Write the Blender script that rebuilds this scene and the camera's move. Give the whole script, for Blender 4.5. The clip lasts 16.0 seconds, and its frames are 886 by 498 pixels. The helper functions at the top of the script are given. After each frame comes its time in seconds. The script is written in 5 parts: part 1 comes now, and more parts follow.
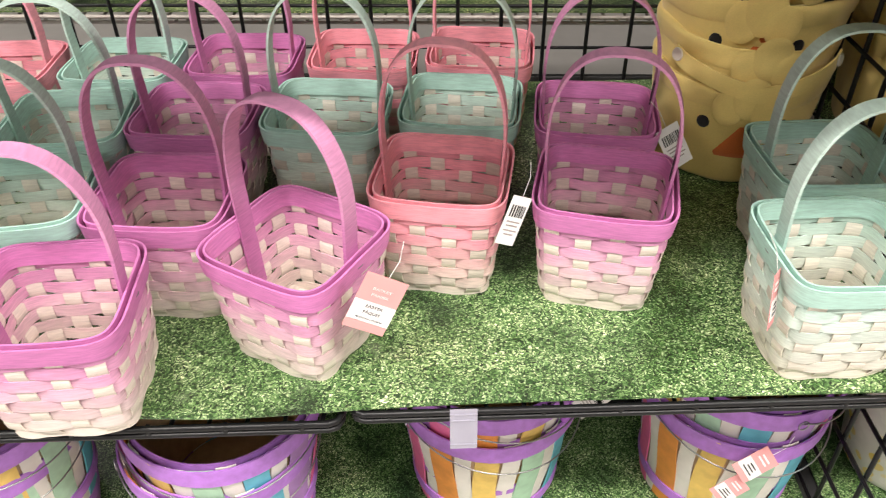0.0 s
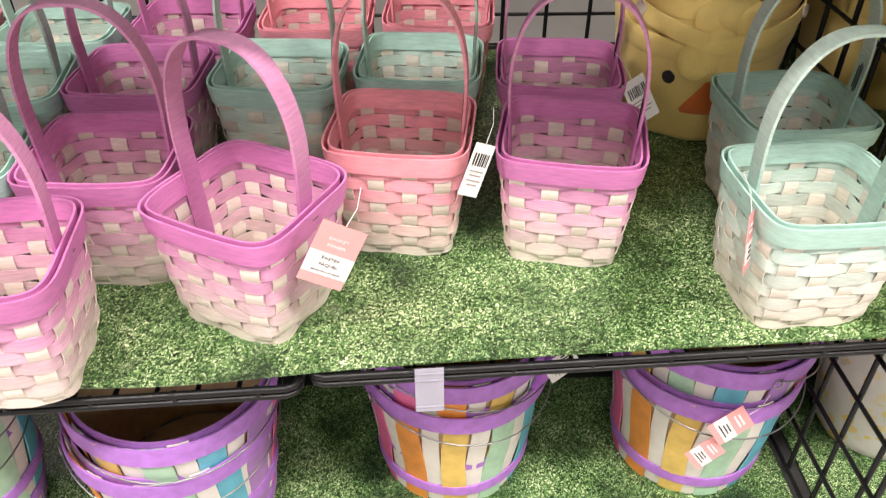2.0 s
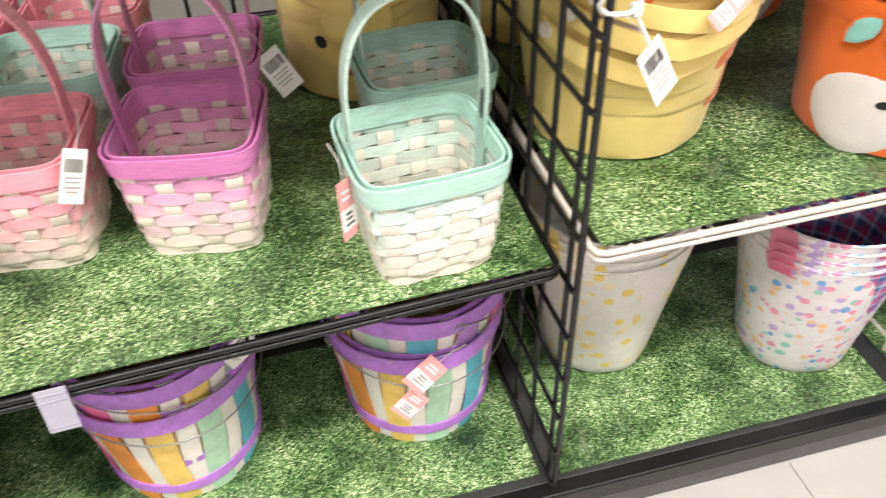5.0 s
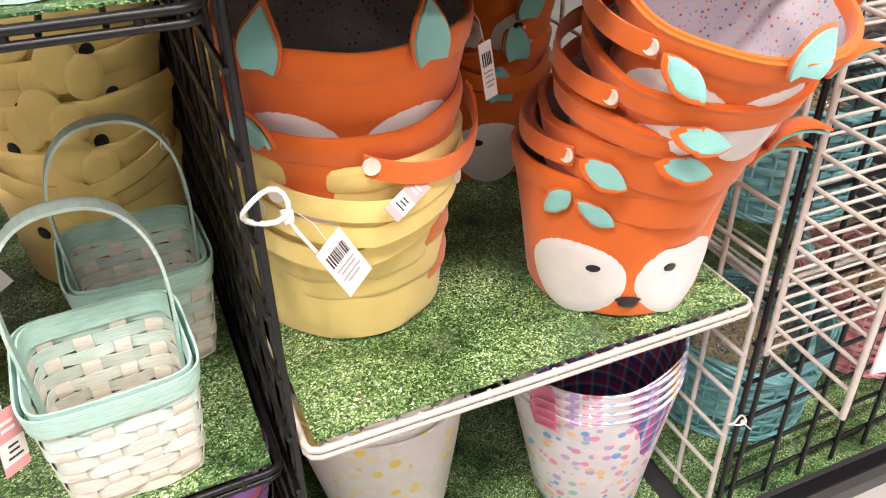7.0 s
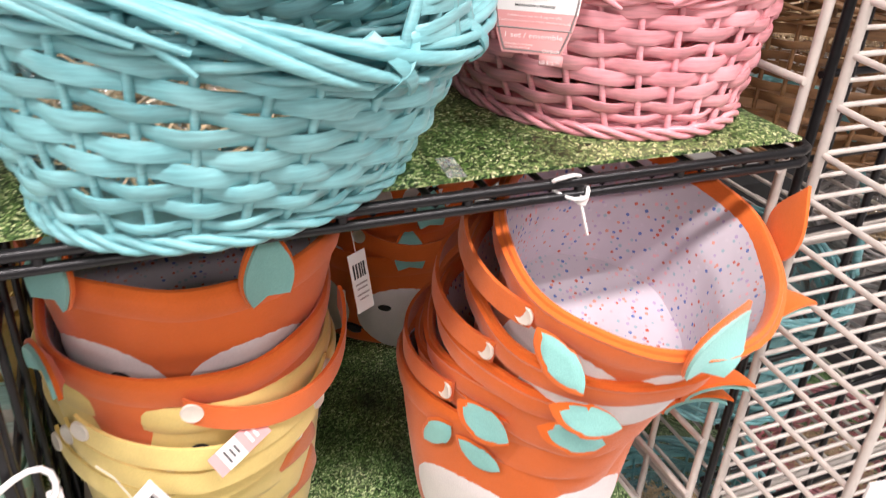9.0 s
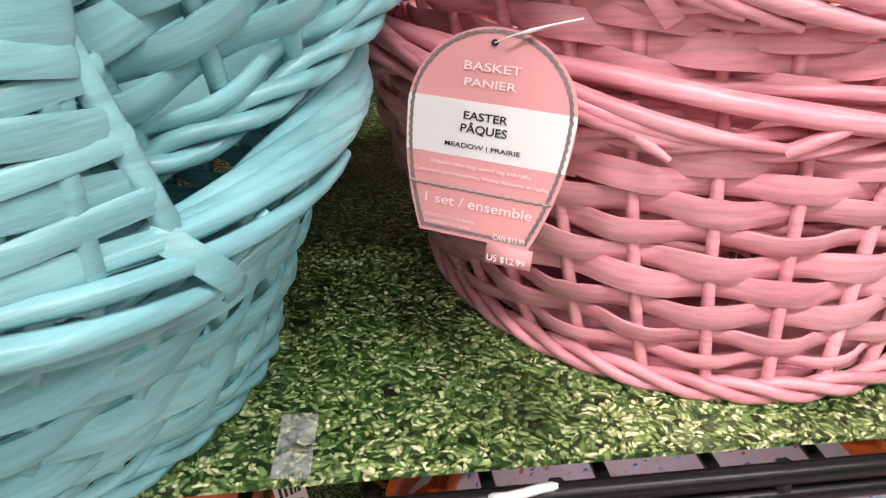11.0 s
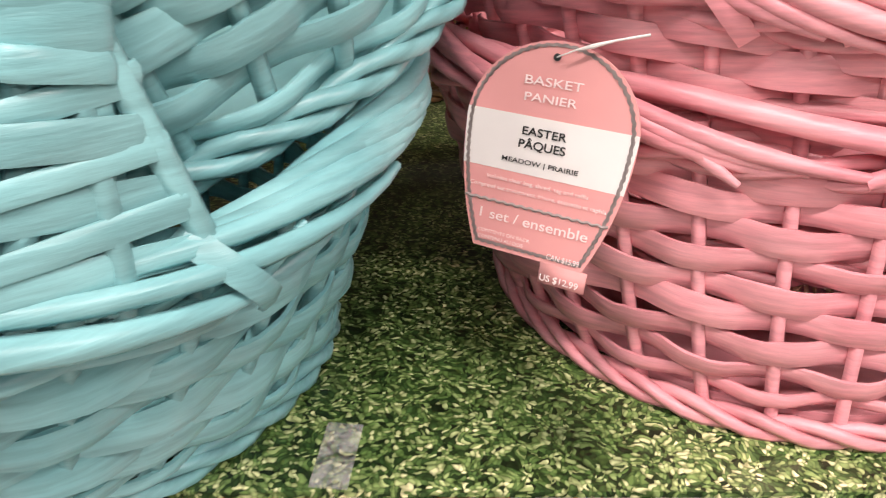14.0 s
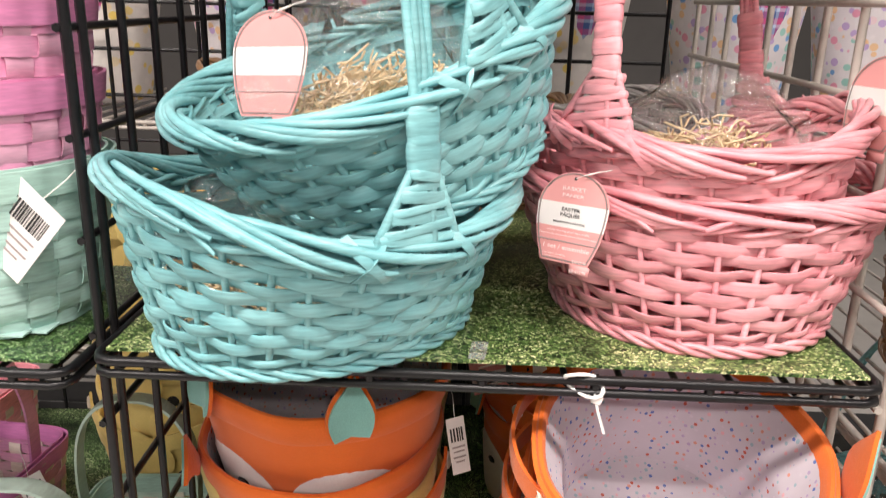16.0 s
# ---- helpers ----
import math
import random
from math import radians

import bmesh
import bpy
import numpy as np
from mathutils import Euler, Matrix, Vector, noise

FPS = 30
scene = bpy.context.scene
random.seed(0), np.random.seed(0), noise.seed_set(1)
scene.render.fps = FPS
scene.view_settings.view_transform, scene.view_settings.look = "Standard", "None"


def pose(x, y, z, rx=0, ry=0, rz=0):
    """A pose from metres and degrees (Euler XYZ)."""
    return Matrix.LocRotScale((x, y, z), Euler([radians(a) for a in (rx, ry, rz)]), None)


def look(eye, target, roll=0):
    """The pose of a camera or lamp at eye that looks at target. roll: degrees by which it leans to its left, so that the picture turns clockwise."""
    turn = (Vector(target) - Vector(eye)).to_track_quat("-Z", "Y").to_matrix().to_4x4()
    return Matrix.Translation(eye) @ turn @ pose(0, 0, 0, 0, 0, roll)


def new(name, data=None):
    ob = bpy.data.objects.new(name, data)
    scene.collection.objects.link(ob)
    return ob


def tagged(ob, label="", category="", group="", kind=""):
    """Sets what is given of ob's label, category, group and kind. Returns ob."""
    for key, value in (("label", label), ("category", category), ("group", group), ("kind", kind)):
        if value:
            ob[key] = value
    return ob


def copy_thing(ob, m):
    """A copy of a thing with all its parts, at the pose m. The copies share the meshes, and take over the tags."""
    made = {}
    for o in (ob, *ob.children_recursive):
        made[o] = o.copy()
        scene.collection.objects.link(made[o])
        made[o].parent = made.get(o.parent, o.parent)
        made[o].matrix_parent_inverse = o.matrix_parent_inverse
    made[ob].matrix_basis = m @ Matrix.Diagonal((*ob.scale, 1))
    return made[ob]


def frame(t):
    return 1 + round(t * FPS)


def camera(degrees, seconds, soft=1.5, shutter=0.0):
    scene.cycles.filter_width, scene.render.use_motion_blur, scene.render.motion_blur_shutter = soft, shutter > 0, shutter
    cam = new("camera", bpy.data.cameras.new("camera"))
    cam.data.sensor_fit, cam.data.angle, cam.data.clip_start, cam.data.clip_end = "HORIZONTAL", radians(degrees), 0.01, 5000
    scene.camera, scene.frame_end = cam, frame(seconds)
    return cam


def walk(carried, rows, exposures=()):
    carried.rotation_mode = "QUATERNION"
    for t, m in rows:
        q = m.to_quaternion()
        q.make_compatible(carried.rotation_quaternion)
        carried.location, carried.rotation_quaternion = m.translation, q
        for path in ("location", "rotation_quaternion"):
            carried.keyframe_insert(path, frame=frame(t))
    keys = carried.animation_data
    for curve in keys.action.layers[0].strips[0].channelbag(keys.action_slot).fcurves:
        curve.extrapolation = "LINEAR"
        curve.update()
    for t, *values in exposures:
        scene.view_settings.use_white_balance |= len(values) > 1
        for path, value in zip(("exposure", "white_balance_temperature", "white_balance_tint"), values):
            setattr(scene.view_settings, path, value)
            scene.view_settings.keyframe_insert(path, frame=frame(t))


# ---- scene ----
cam = camera(58.7, 16.0, 1.1, 0.25)
PATH = [
    (0, (0.011, 0.066, 1.21), (-0.019, 1.65, -0.012), -0.3),
    (0.5, (0.027, 0.064, 1.211), (0.079, 1.67, 0.02), -0.1),
    (1, (0.029, 0.059, 1.212), (0.11, 1.676, 0.038), 0.2),
    (1.5, (0.027, 0.06, 1.193), (0.107, 1.675, 0.015), 0.1),
    (2, (0.014, 0.068, 1.143), (0.073, 1.657, -0.069), 0.3),
    (2.5, (0.006, 0.071, 1.125), (0.026, 1.58, -0.188), -0.1),
    (3, (0.003, 0.072, 1.124), (-0.001, 1.565, -0.206), -0.1),
    (3.5, (0.011, 0.069, 1.124), (-0.009, 1.555, -0.214), -0.0),
    (4, (0.045, 0.063, 1.133), (0.041, 1.547, -0.207), -1.2),
    (4.5, (0.148, 0.058, 1.15), (0.283, 1.538, -0.188), -2.4),
    (5, (0.269, 0.051, 1.16), (0.617, 1.524, -0.147), -2.0),
    (5.2, (0.316, 0.046, 1.16), (0.733, 1.515, -0.132), -1.7),
    (7.3, (0.481, 0.064, 1.209), (1.146, 1.611, 0.13), -1.2),
    (7.5, (0.487, 0.07, 1.212), (1.163, 1.612, 0.133), -1.2),
    (8, (0.515, 0.084, 1.239), (1.207, 1.615, 0.154), -0.8),
    (8.5, (0.566, 0.111, 1.268), (1.265, 1.655, 0.206), 0.4),
    (8.8, (0.615, 0.151, 1.279), (1.325, 1.727, 0.272), 2.8),
    (9, (0.646, 0.19, 1.283), (1.352, 1.781, 0.299), 3.4),
    (9.5, (0.699, 0.25, 1.285), (1.335, 1.883, 0.321), 3.0),
    (10, (0.765, 0.319, 1.262), (1.306, 2.023, 0.365), 3.0),
    (10.2, (0.788, 0.341, 1.262), (1.277, 2.06, 0.365), 2.9),
    (12.3, (0.857, 0.43, 1.254), (1.004, 2.196, 0.326), 1.2),
    (12.5, (0.856, 0.431, 1.253), (1.003, 2.201, 0.333), 1.3),
    (13, (0.857, 0.429, 1.253), (0.998, 2.206, 0.346), 1.4),
    (13.5, (0.857, 0.426, 1.257), (1.005, 2.191, 0.329), 1.8),
    (14, (0.852, 0.403, 1.261), (0.931, 2.185, 0.356), 1.8),
    (14.5, (0.837, 0.338, 1.271), (0.826, 2.152, 0.431), 2.0),
    (15, (0.82, 0.234, 1.291), (0.767, 2.056, 0.468), 1.8),
    (15.5, (0.819, 0.133, 1.31), (0.761, 1.98, 0.543), 1.9),
    (16, (0.818, 0.082, 1.326), (0.758, 1.989, 0.724), 1.5),
]
EXPOSURES = [(0, -0.08, 6600, 14), (2, -0.06, 6650, 17), (3.4, -0.04, 6600, 14), (5, 0.03, 6500, 13), (8, -0.08, 6650, 22), (9.5, -0.2, 6250, 21), (10.2, -0.34, 6150, 20), (12.3, -0.52, 6900, 27), (14, -0.45, 6850, 24), (15, -0.15, 6750, 19), (16, -0.15, 6750, 19)]
walk(cam, [(t, look(eye, target, roll)) for t, eye, target, roll in PATH], EXPOSURES)

# ---- world and lights ----
world = bpy.data.worlds.new("world")
scene.world = world
world.use_nodes = True
world.node_tree.nodes["Background"].inputs[0].default_value = (0.9, 0.95, 1.0, 1)
world.node_tree.nodes["Background"].inputs[1].default_value = 0.25


# ---- mesh helpers ----
class Geo:
    def __init__(self):
        self.v, self.f, self.round = [], [], False

    def add(self, verts, faces):
        n = len(self.v)
        self.v += [tuple(p) for p in verts]
        self.f += [tuple(i + n for i in f) for f in faces]
        return self

    def box(self, c, s, m=None):
        x, y, z = (a / 2 for a in s)
        b = min(s) * 0.12
        pts = []
        for sx in (-1, 1):
            for sy in (-1, 1):
                for sz in (-1, 1):
                    pts += [(sx * (x - b), sy * (y - b), sz * z), (sx * (x - b), sy * y, sz * (z - b)), (sx * x, sy * (y - b), sz * (z - b))]
        bm = bmesh.new()
        for p in pts:
            bm.verts.new(p)
        bmesh.ops.convex_hull(bm, input=bm.verts)
        bm.verts.index_update()
        mat = Matrix.Translation(c) @ (m or Matrix())
        vs = [mat @ v.co for v in bm.verts]
        fs = [[v.index for v in f.verts] for f in bm.faces]
        bm.free()
        return self.add(vs, fs)

    def sweep(self, pts, us, vs, sec, closed=False):
        """A section [(a, b)] carried along pts, a along us[i] and b along vs[i]."""
        n, k = len(pts), len(sec)
        verts = [Vector(p) + a * Vector(u) + b * Vector(v) for p, u, v in zip(pts, us, vs) for a, b in sec]
        faces = []
        for i in range(n if closed else n - 1):
            j = (i + 1) % n
            for q in range(k):
                r = (q + 1) % k
                faces.append((i * k + q, i * k + r, j * k + r, j * k + q))
        if not closed:
            faces += [tuple(range(k))[::-1], tuple((n - 1) * k + q for q in range(k))]
        return self.add(verts, faces)

    def tube(self, pts, r, k=6, closed=False):
        pts = [Vector(p) for p in pts]
        self.round = True
        n = len(pts)
        us, vs = [], []
        ref = None
        for i in range(n):
            a = pts[i - 1] if i or closed else pts[0]
            b = pts[(i + 1) % n] if i < n - 1 or closed else pts[-1]
            t = (b - a).normalized()
            if ref is None:
                ref = Vector((0, 0, 1)) if abs(t.z) < 0.8 else Vector((1, 0, 0))
            u = (ref - t * ref.dot(t)).normalized()
            ref = u
            us.append(u)
            vs.append(t.cross(u))
        rs = r if isinstance(r, (list, tuple)) else [r] * n
        sec = [(math.cos(2 * math.pi * q / k), math.sin(2 * math.pi * q / k)) for q in range(k)]
        verts = [p + (u * a + v * b) * rr for p, u, v, rr in zip(pts, us, vs, rs) for a, b in sec]
        faces = []
        for i in range(n if closed else n - 1):
            j = (i + 1) % n
            for q in range(k):
                w = (q + 1) % k
                faces.append((i * k + q, i * k + w, j * k + w, j * k + q))
        if not closed:
            faces += [tuple(range(k))[::-1], tuple((n - 1) * k + q for q in range(k))]
        return self.add(verts, faces)

    def lathe(self, prof, n=48, shape=None):
        """A closed profile [(r, z)] turned about z; shape(angle, r, z) may bend it."""
        k = len(prof)
        verts = []
        for i in range(n):
            a = 2 * math.pi * i / n
            for r, z in prof:
                verts.append(shape(a, r, z) if shape else (r * math.cos(a), r * math.sin(a), z))
        faces = [(i * k + q, ((i + 1) % n) * k + q, ((i + 1) % n) * k + (q + 1) % k, i * k + (q + 1) % k) for i in range(n) for q in range(k)]
        return self.add(verts, faces)

    def plate(self, outline, t, place):
        """A flat outline [(x, y)] of thickness t, each point put in space by place(x, y, depth)."""
        n = len(outline)
        verts = [place(x, y, t / 2) for x, y in outline] + [place(x, y, -t / 2) for x, y in outline]
        faces = [tuple(range(n)), tuple(range(2 * n - 1, n - 1, -1))]
        faces += [(i, i + n, (i + 1) % n + n, (i + 1) % n) for i in range(n)]
        return self.add(verts, faces)

    def moved(self, m):
        self.v = [tuple(m @ Vector(p)) for p in self.v]
        return self

    def mesh(self, name, mat, smooth=True):
        me = bpy.data.meshes.new(name)
        me.from_pydata(self.v, [], self.f)
        me.validate()
        bm = bmesh.new()
        bm.from_mesh(me)
        bmesh.ops.recalc_face_normals(bm, faces=bm.faces)
        for e in bm.edges:
            if len(e.link_faces) == 2 and e.calc_face_angle(0) > (1.2 if self.round else 0.7):
                e.smooth = False
        bm.to_mesh(me)
        bm.free()
        for p in me.polygons:
            p.use_smooth = smooth
        me.materials.append(mat)
        return me


def part(name, geo, mat, parent=None, label="", smooth=True):
    ob = new(name, geo if isinstance(geo, bpy.types.Mesh) else geo.mesh(name, mat, smooth))
    ob.parent = parent
    if label:
        ob["label"] = label
    return ob


def thing(name, label, category, m=None, group="", kind=""):
    ob = new(name)
    ob.empty_display_size = 0.02
    if m is not None:
        ob.matrix_basis = m
    return tagged(ob, label, category, group, kind)


def circle(r, n, z=0.0, a0=0.0):
    return [(r * math.cos(a0 + 2 * math.pi * i / n), r * math.sin(a0 + 2 * math.pi * i / n), z) for i in range(n)]


# ---- materials ----
def material(name):
    m = bpy.data.materials.new(name)
    m.use_nodes = True
    nt = m.node_tree
    return m, nt, nt.nodes["Principled BSDF"]


def node(nt, kind, **kw):
    n = nt.nodes.new(kind)
    for key, value in kw.items():
        n.inputs[key.replace("_", " ")].default_value = value
    return n


def ramp(nt, fac, stops):
    r = nt.nodes.new("ShaderNodeValToRGB")
    while len(r.color_ramp.elements) < len(stops):
        r.color_ramp.elements.new(0.5)
    for e, (p, c) in zip(r.color_ramp.elements, stops):
        e.position, e.color = p, (*c, 1)
    nt.links.new(fac, r.inputs[0])
    return r


def mix(nt, fac, a, b, blend="MIX"):
    n = nt.nodes.new("ShaderNodeMix")
    n.data_type, n.blend_type = "RGBA", blend
    for sock, val in ((n.inputs[0], fac), (n.inputs[6], a), (n.inputs[7], b)):
        if isinstance(val, (int, float)):
            sock.default_value = val
        elif isinstance(val, tuple):
            sock.default_value = (*val, 1)
        else:
            nt.links.new(val, sock)
    return n.outputs[2]


def coords(nt, scale=(1, 1, 1), rnd=0.0):
    tc = nt.nodes.new("ShaderNodeTexCoord")
    mp = nt.nodes.new("ShaderNodeMapping")
    mp.inputs["Scale"].default_value = scale
    nt.links.new(tc.outputs["Object"], mp.inputs[0])
    if rnd:
        oi = nt.nodes.new("ShaderNodeObjectInfo")
        ml = nt.nodes.new("ShaderNodeMath")
        ml.operation = "MULTIPLY"
        ml.inputs[1].default_value = rnd
        nt.links.new(oi.outputs["Random"], ml.inputs[0])
        nt.links.new(ml.outputs[0], mp.inputs["Location"])
    return mp.outputs[0]


def noise_tex(nt, vec, scale, detail=3.0, rough=0.55):
    n = node(nt, "ShaderNodeTexNoise", Scale=scale, Detail=detail, Roughness=rough)
    nt.links.new(vec, n.inputs["Vector"])
    return n.outputs["Fac"]


def bump(nt, bsdf, height, strength=0.2, dist=0.001):
    b = node(nt, "ShaderNodeBump", Strength=strength, Distance=dist)
    nt.links.new(height, b.inputs["Height"])
    nt.links.new(b.outputs[0], bsdf.inputs["Normal"])


def plain(name, color, rough=0.5, var=0.12, scale=60, metal=0.0, bumps=0.1, spec=0.5):
    m, nt, b = material(name)
    vec = coords(nt, rnd=3.0)
    n1 = noise_tex(nt, vec, scale)
    n2 = noise_tex(nt, vec, scale / 8)
    lo = tuple(c * (1 - var) for c in color)
    hi = tuple(min(1, c * (1 + var)) for c in color)
    r1 = ramp(nt, n1, [(0.3, lo), (0.7, hi)])
    out = mix(nt, 0.35, r1.outputs[0], ramp(nt, n2, [(0.3, lo), (0.7, hi)]).outputs[0])
    nt.links.new(out, b.inputs["Base Color"])
    b.inputs["Roughness"].default_value, b.inputs["Metallic"].default_value = rough, metal
    b.inputs["Specular IOR Level"].default_value = spec
    if bumps:
        bump(nt, b, n1, bumps)
    return m


def dyed_wood(name, stops, height, rough=0.55, grain=(60, 60, 500), var=0.18):
    """Thin wood dyed in a fade up the height of its thing, with fine grain and patchy dye."""
    m, nt, b = material(name)
    vec = coords(nt)
    sep = nt.nodes.new("ShaderNodeSeparateXYZ")
    nt.links.new(vec, sep.inputs[0])
    patch = noise_tex(nt, vec, 28, 3)
    fine = noise_tex(nt, coords(nt, grain, 4.0), 1.0, 4)
    h = nt.nodes.new("ShaderNodeMath")
    h.operation = "MULTIPLY_ADD"
    h.inputs[1].default_value = 1 / height
    nt.links.new(sep.outputs[2], h.inputs[0])
    k = nt.nodes.new("ShaderNodeMath")
    k.operation = "MULTIPLY_ADD"
    k.inputs[1].default_value, k.inputs[2].default_value = 0.3, -0.15
    nt.links.new(patch, k.inputs[0])
    nt.links.new(k.outputs[0], h.inputs[2])
    base = ramp(nt, h.outputs[0], stops).outputs[0]
    oi = nt.nodes.new("ShaderNodeObjectInfo")
    tint = ramp(nt, oi.outputs["Random"], [(0.0, (0.86, 0.86, 0.86)), (1.0, (1.08, 1.08, 1.08))]).outputs[0]
    g = ramp(nt, fine, [(0.3, (1 - var,) * 3), (0.7, (1 + var * 0.4,) * 3)]).outputs[0]
    out = mix(nt, 1.0, mix(nt, 1.0, base, tint, "MULTIPLY"), g, "MULTIPLY")
    nt.links.new(out, b.inputs["Base Color"])
    b.inputs["Roughness"].default_value = rough
    bump(nt, b, fine, 0.35, 0.0006)
    return m


def grass_print(name, seed, shine=0.35, tone=(1.0, 1.0, 1.0)):
    """Card printed with a picture of clipped hedge leaves, in patches of light and dark green."""
    m, nt, b = material(name)
    vec = coords(nt)
    mp = nt.nodes.new("ShaderNodeMapping")
    mp.inputs["Location"].default_value = (seed * 1.7, seed * 0.9, 0)
    nt.links.new(vec, mp.inputs[0])
    v = mp.outputs[0]
    warp = node(nt, "ShaderNodeTexNoise", Scale=90.0, Detail=2.0)
    nt.links.new(v, warp.inputs["Vector"])
    wv = nt.nodes.new("ShaderNodeMix")
    wv.data_type = "VECTOR"
    wv.inputs[0].default_value = 0.012
    nt.links.new(v, wv.inputs[4])
    nt.links.new(warp.outputs["Color"], wv.inputs[5])
    vo = node(nt, "ShaderNodeTexVoronoi", Scale=560.0, Randomness=1.0)
    nt.links.new(wv.outputs[1], vo.inputs["Vector"])
    sp = nt.nodes.new("ShaderNodeSeparateColor")
    nt.links.new(vo.outputs["Color"], sp.inputs[0])
    leaf = ramp(nt, sp.outputs[0], [(0.0, (0.004, 0.012, 0.005)), (0.3, (0.038, 0.100, 0.034)), (0.6, (0.13, 0.25, 0.092)), (0.82, (0.29, 0.43, 0.22)), (1.0, (0.60, 0.70, 0.50))]).outputs[0]
    edge = ramp(nt, vo.outputs["Distance"], [(0.25, (1, 1, 1)), (0.75, (0.35, 0.38, 0.32))]).outputs[0]
    leaf = mix(nt, 1.0, leaf, edge, "MULTIPLY")
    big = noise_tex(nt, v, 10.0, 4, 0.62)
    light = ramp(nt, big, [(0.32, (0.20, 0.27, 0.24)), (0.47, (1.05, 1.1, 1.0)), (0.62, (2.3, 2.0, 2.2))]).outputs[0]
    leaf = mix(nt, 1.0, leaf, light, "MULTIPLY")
    dust = ramp(nt, noise_tex(nt, v, 16.0, 4, 0.7), [(0.60, (0, 0, 0)), (0.80, (0.45, 0.45, 0.45))]).outputs[0]
    leaf = mix(nt, 1.0, mix(nt, dust, leaf, (0.33, 0.38, 0.27)), tone, "MULTIPLY")
    nt.links.new(leaf, b.inputs["Base Color"])
    b.inputs["Roughness"].default_value = shine
    b.inputs["Specular IOR Level"].default_value = 0.45
    bump(nt, b, noise_tex(nt, v, 9.0, 2), 0.15, 0.002)
    return m


def felt(name, color, rough=0.9):
    """Sewn felt: fine fibres, soft creases and a slight sheen."""
    m, nt, b = material(name)
    vec = coords(nt, rnd=2.0)
    fibre = noise_tex(nt, vec, 900, 2)
    fold = noise_tex(nt, vec, 14, 3)
    lo, hi = tuple(c * 0.82 for c in color), tuple(min(1, c * 1.08) for c in color)
    out = mix(nt, 0.5, ramp(nt, fibre, [(0.3, lo), (0.7, hi)]).outputs[0], ramp(nt, fold, [(0.3, lo), (0.7, hi)]).outputs[0])
    nt.links.new(out, b.inputs["Base Color"])
    b.inputs["Roughness"].default_value = rough
    b.inputs["Specular IOR Level"].default_value = 0.2
    b.inputs["Sheen Weight"].default_value = 0.25
    add = nt.nodes.new("ShaderNodeMath")
    add.operation = "MULTIPLY_ADD"
    add.inputs[1].default_value = 0.15
    nt.links.new(fibre, add.inputs[0])
    nt.links.new(fold, add.inputs[2])
    bump(nt, b, add.outputs[0], 0.5, 0.004)
    return m


def dotted(name, ground, colors, scale, size, rough=0.85):
    """Cloth or paper printed with scattered dots of several colours."""
    m, nt, b = material(name)
    vec = coords(nt)
    out = None
    base = ramp(nt, noise_tex(nt, vec, 20), [(0.3, tuple(c * 0.9 for c in ground)), (0.7, ground)]).outputs[0]
    vo = node(nt, "ShaderNodeTexVoronoi", Scale=scale, Randomness=0.85)
    nt.links.new(vec, vo.inputs["Vector"])
    sp = nt.nodes.new("ShaderNodeSeparateColor")
    nt.links.new(vo.outputs["Color"], sp.inputs[0])
    r = ramp(nt, sp.outputs[0], [((i + 0.5) / len(colors), c) for i, c in enumerate(colors)])
    r.color_ramp.interpolation = "CONSTANT"
    for i, e in enumerate(r.color_ramp.elements):
        e.position = i / len(colors)
    mask = ramp(nt, vo.outputs["Distance"], [(size, (1, 1, 1)), (size + 0.05, (0, 0, 0))]).outputs[0]
    out = mix(nt, mask, base, r.outputs[0])
    nt.links.new(out, b.inputs["Base Color"])
    b.inputs["Roughness"].default_value = rough
    bump(nt, b, noise_tex(nt, vec, 16), 0.35, 0.004)
    return m


def plaid(name):
    m, nt, b = material(name)
    vec = coords(nt, (1, 1, 1))
    sep = nt.nodes.new("ShaderNodeSeparateXYZ")
    nt.links.new(vec, sep.inputs[0])
    at = nt.nodes.new("ShaderNodeMath")
    at.operation = "ARCTAN2"
    nt.links.new(sep.outputs[1], at.inputs[0])
    nt.links.new(sep.outputs[0], at.inputs[1])
    cols = []
    for sock, s, stops in ((at.outputs[0], 7.5, [(0.0, (0.05, 0.11, 0.30)), (0.4, (0.45, 0.55, 0.75)), (0.6, (0.55, 0.08, 0.22))]), (sep.outputs[2], 38.0, [(0.0, (0.07, 0.12, 0.32)), (0.4, (0.5, 0.62, 0.8)), (0.62, (0.6, 0.09, 0.25))])):
        mu = nt.nodes.new("ShaderNodeMath")
        mu.operation = "MULTIPLY"
        mu.inputs[1].default_value = s / 2 if s < 10 else s
        fr = nt.nodes.new("ShaderNodeMath")
        fr.operation = "FRACT"
        nt.links.new(sock, mu.inputs[0])
        nt.links.new(mu.outputs[0], fr.inputs[0])
        r = ramp(nt, fr.outputs[0], stops)
        r.color_ramp.interpolation = "CONSTANT"
        cols.append(r.outputs[0])
    nt.links.new(mix(nt, 0.5, cols[0], cols[1]), b.inputs["Base Color"])
    b.inputs["Roughness"].default_value = 0.8
    return m


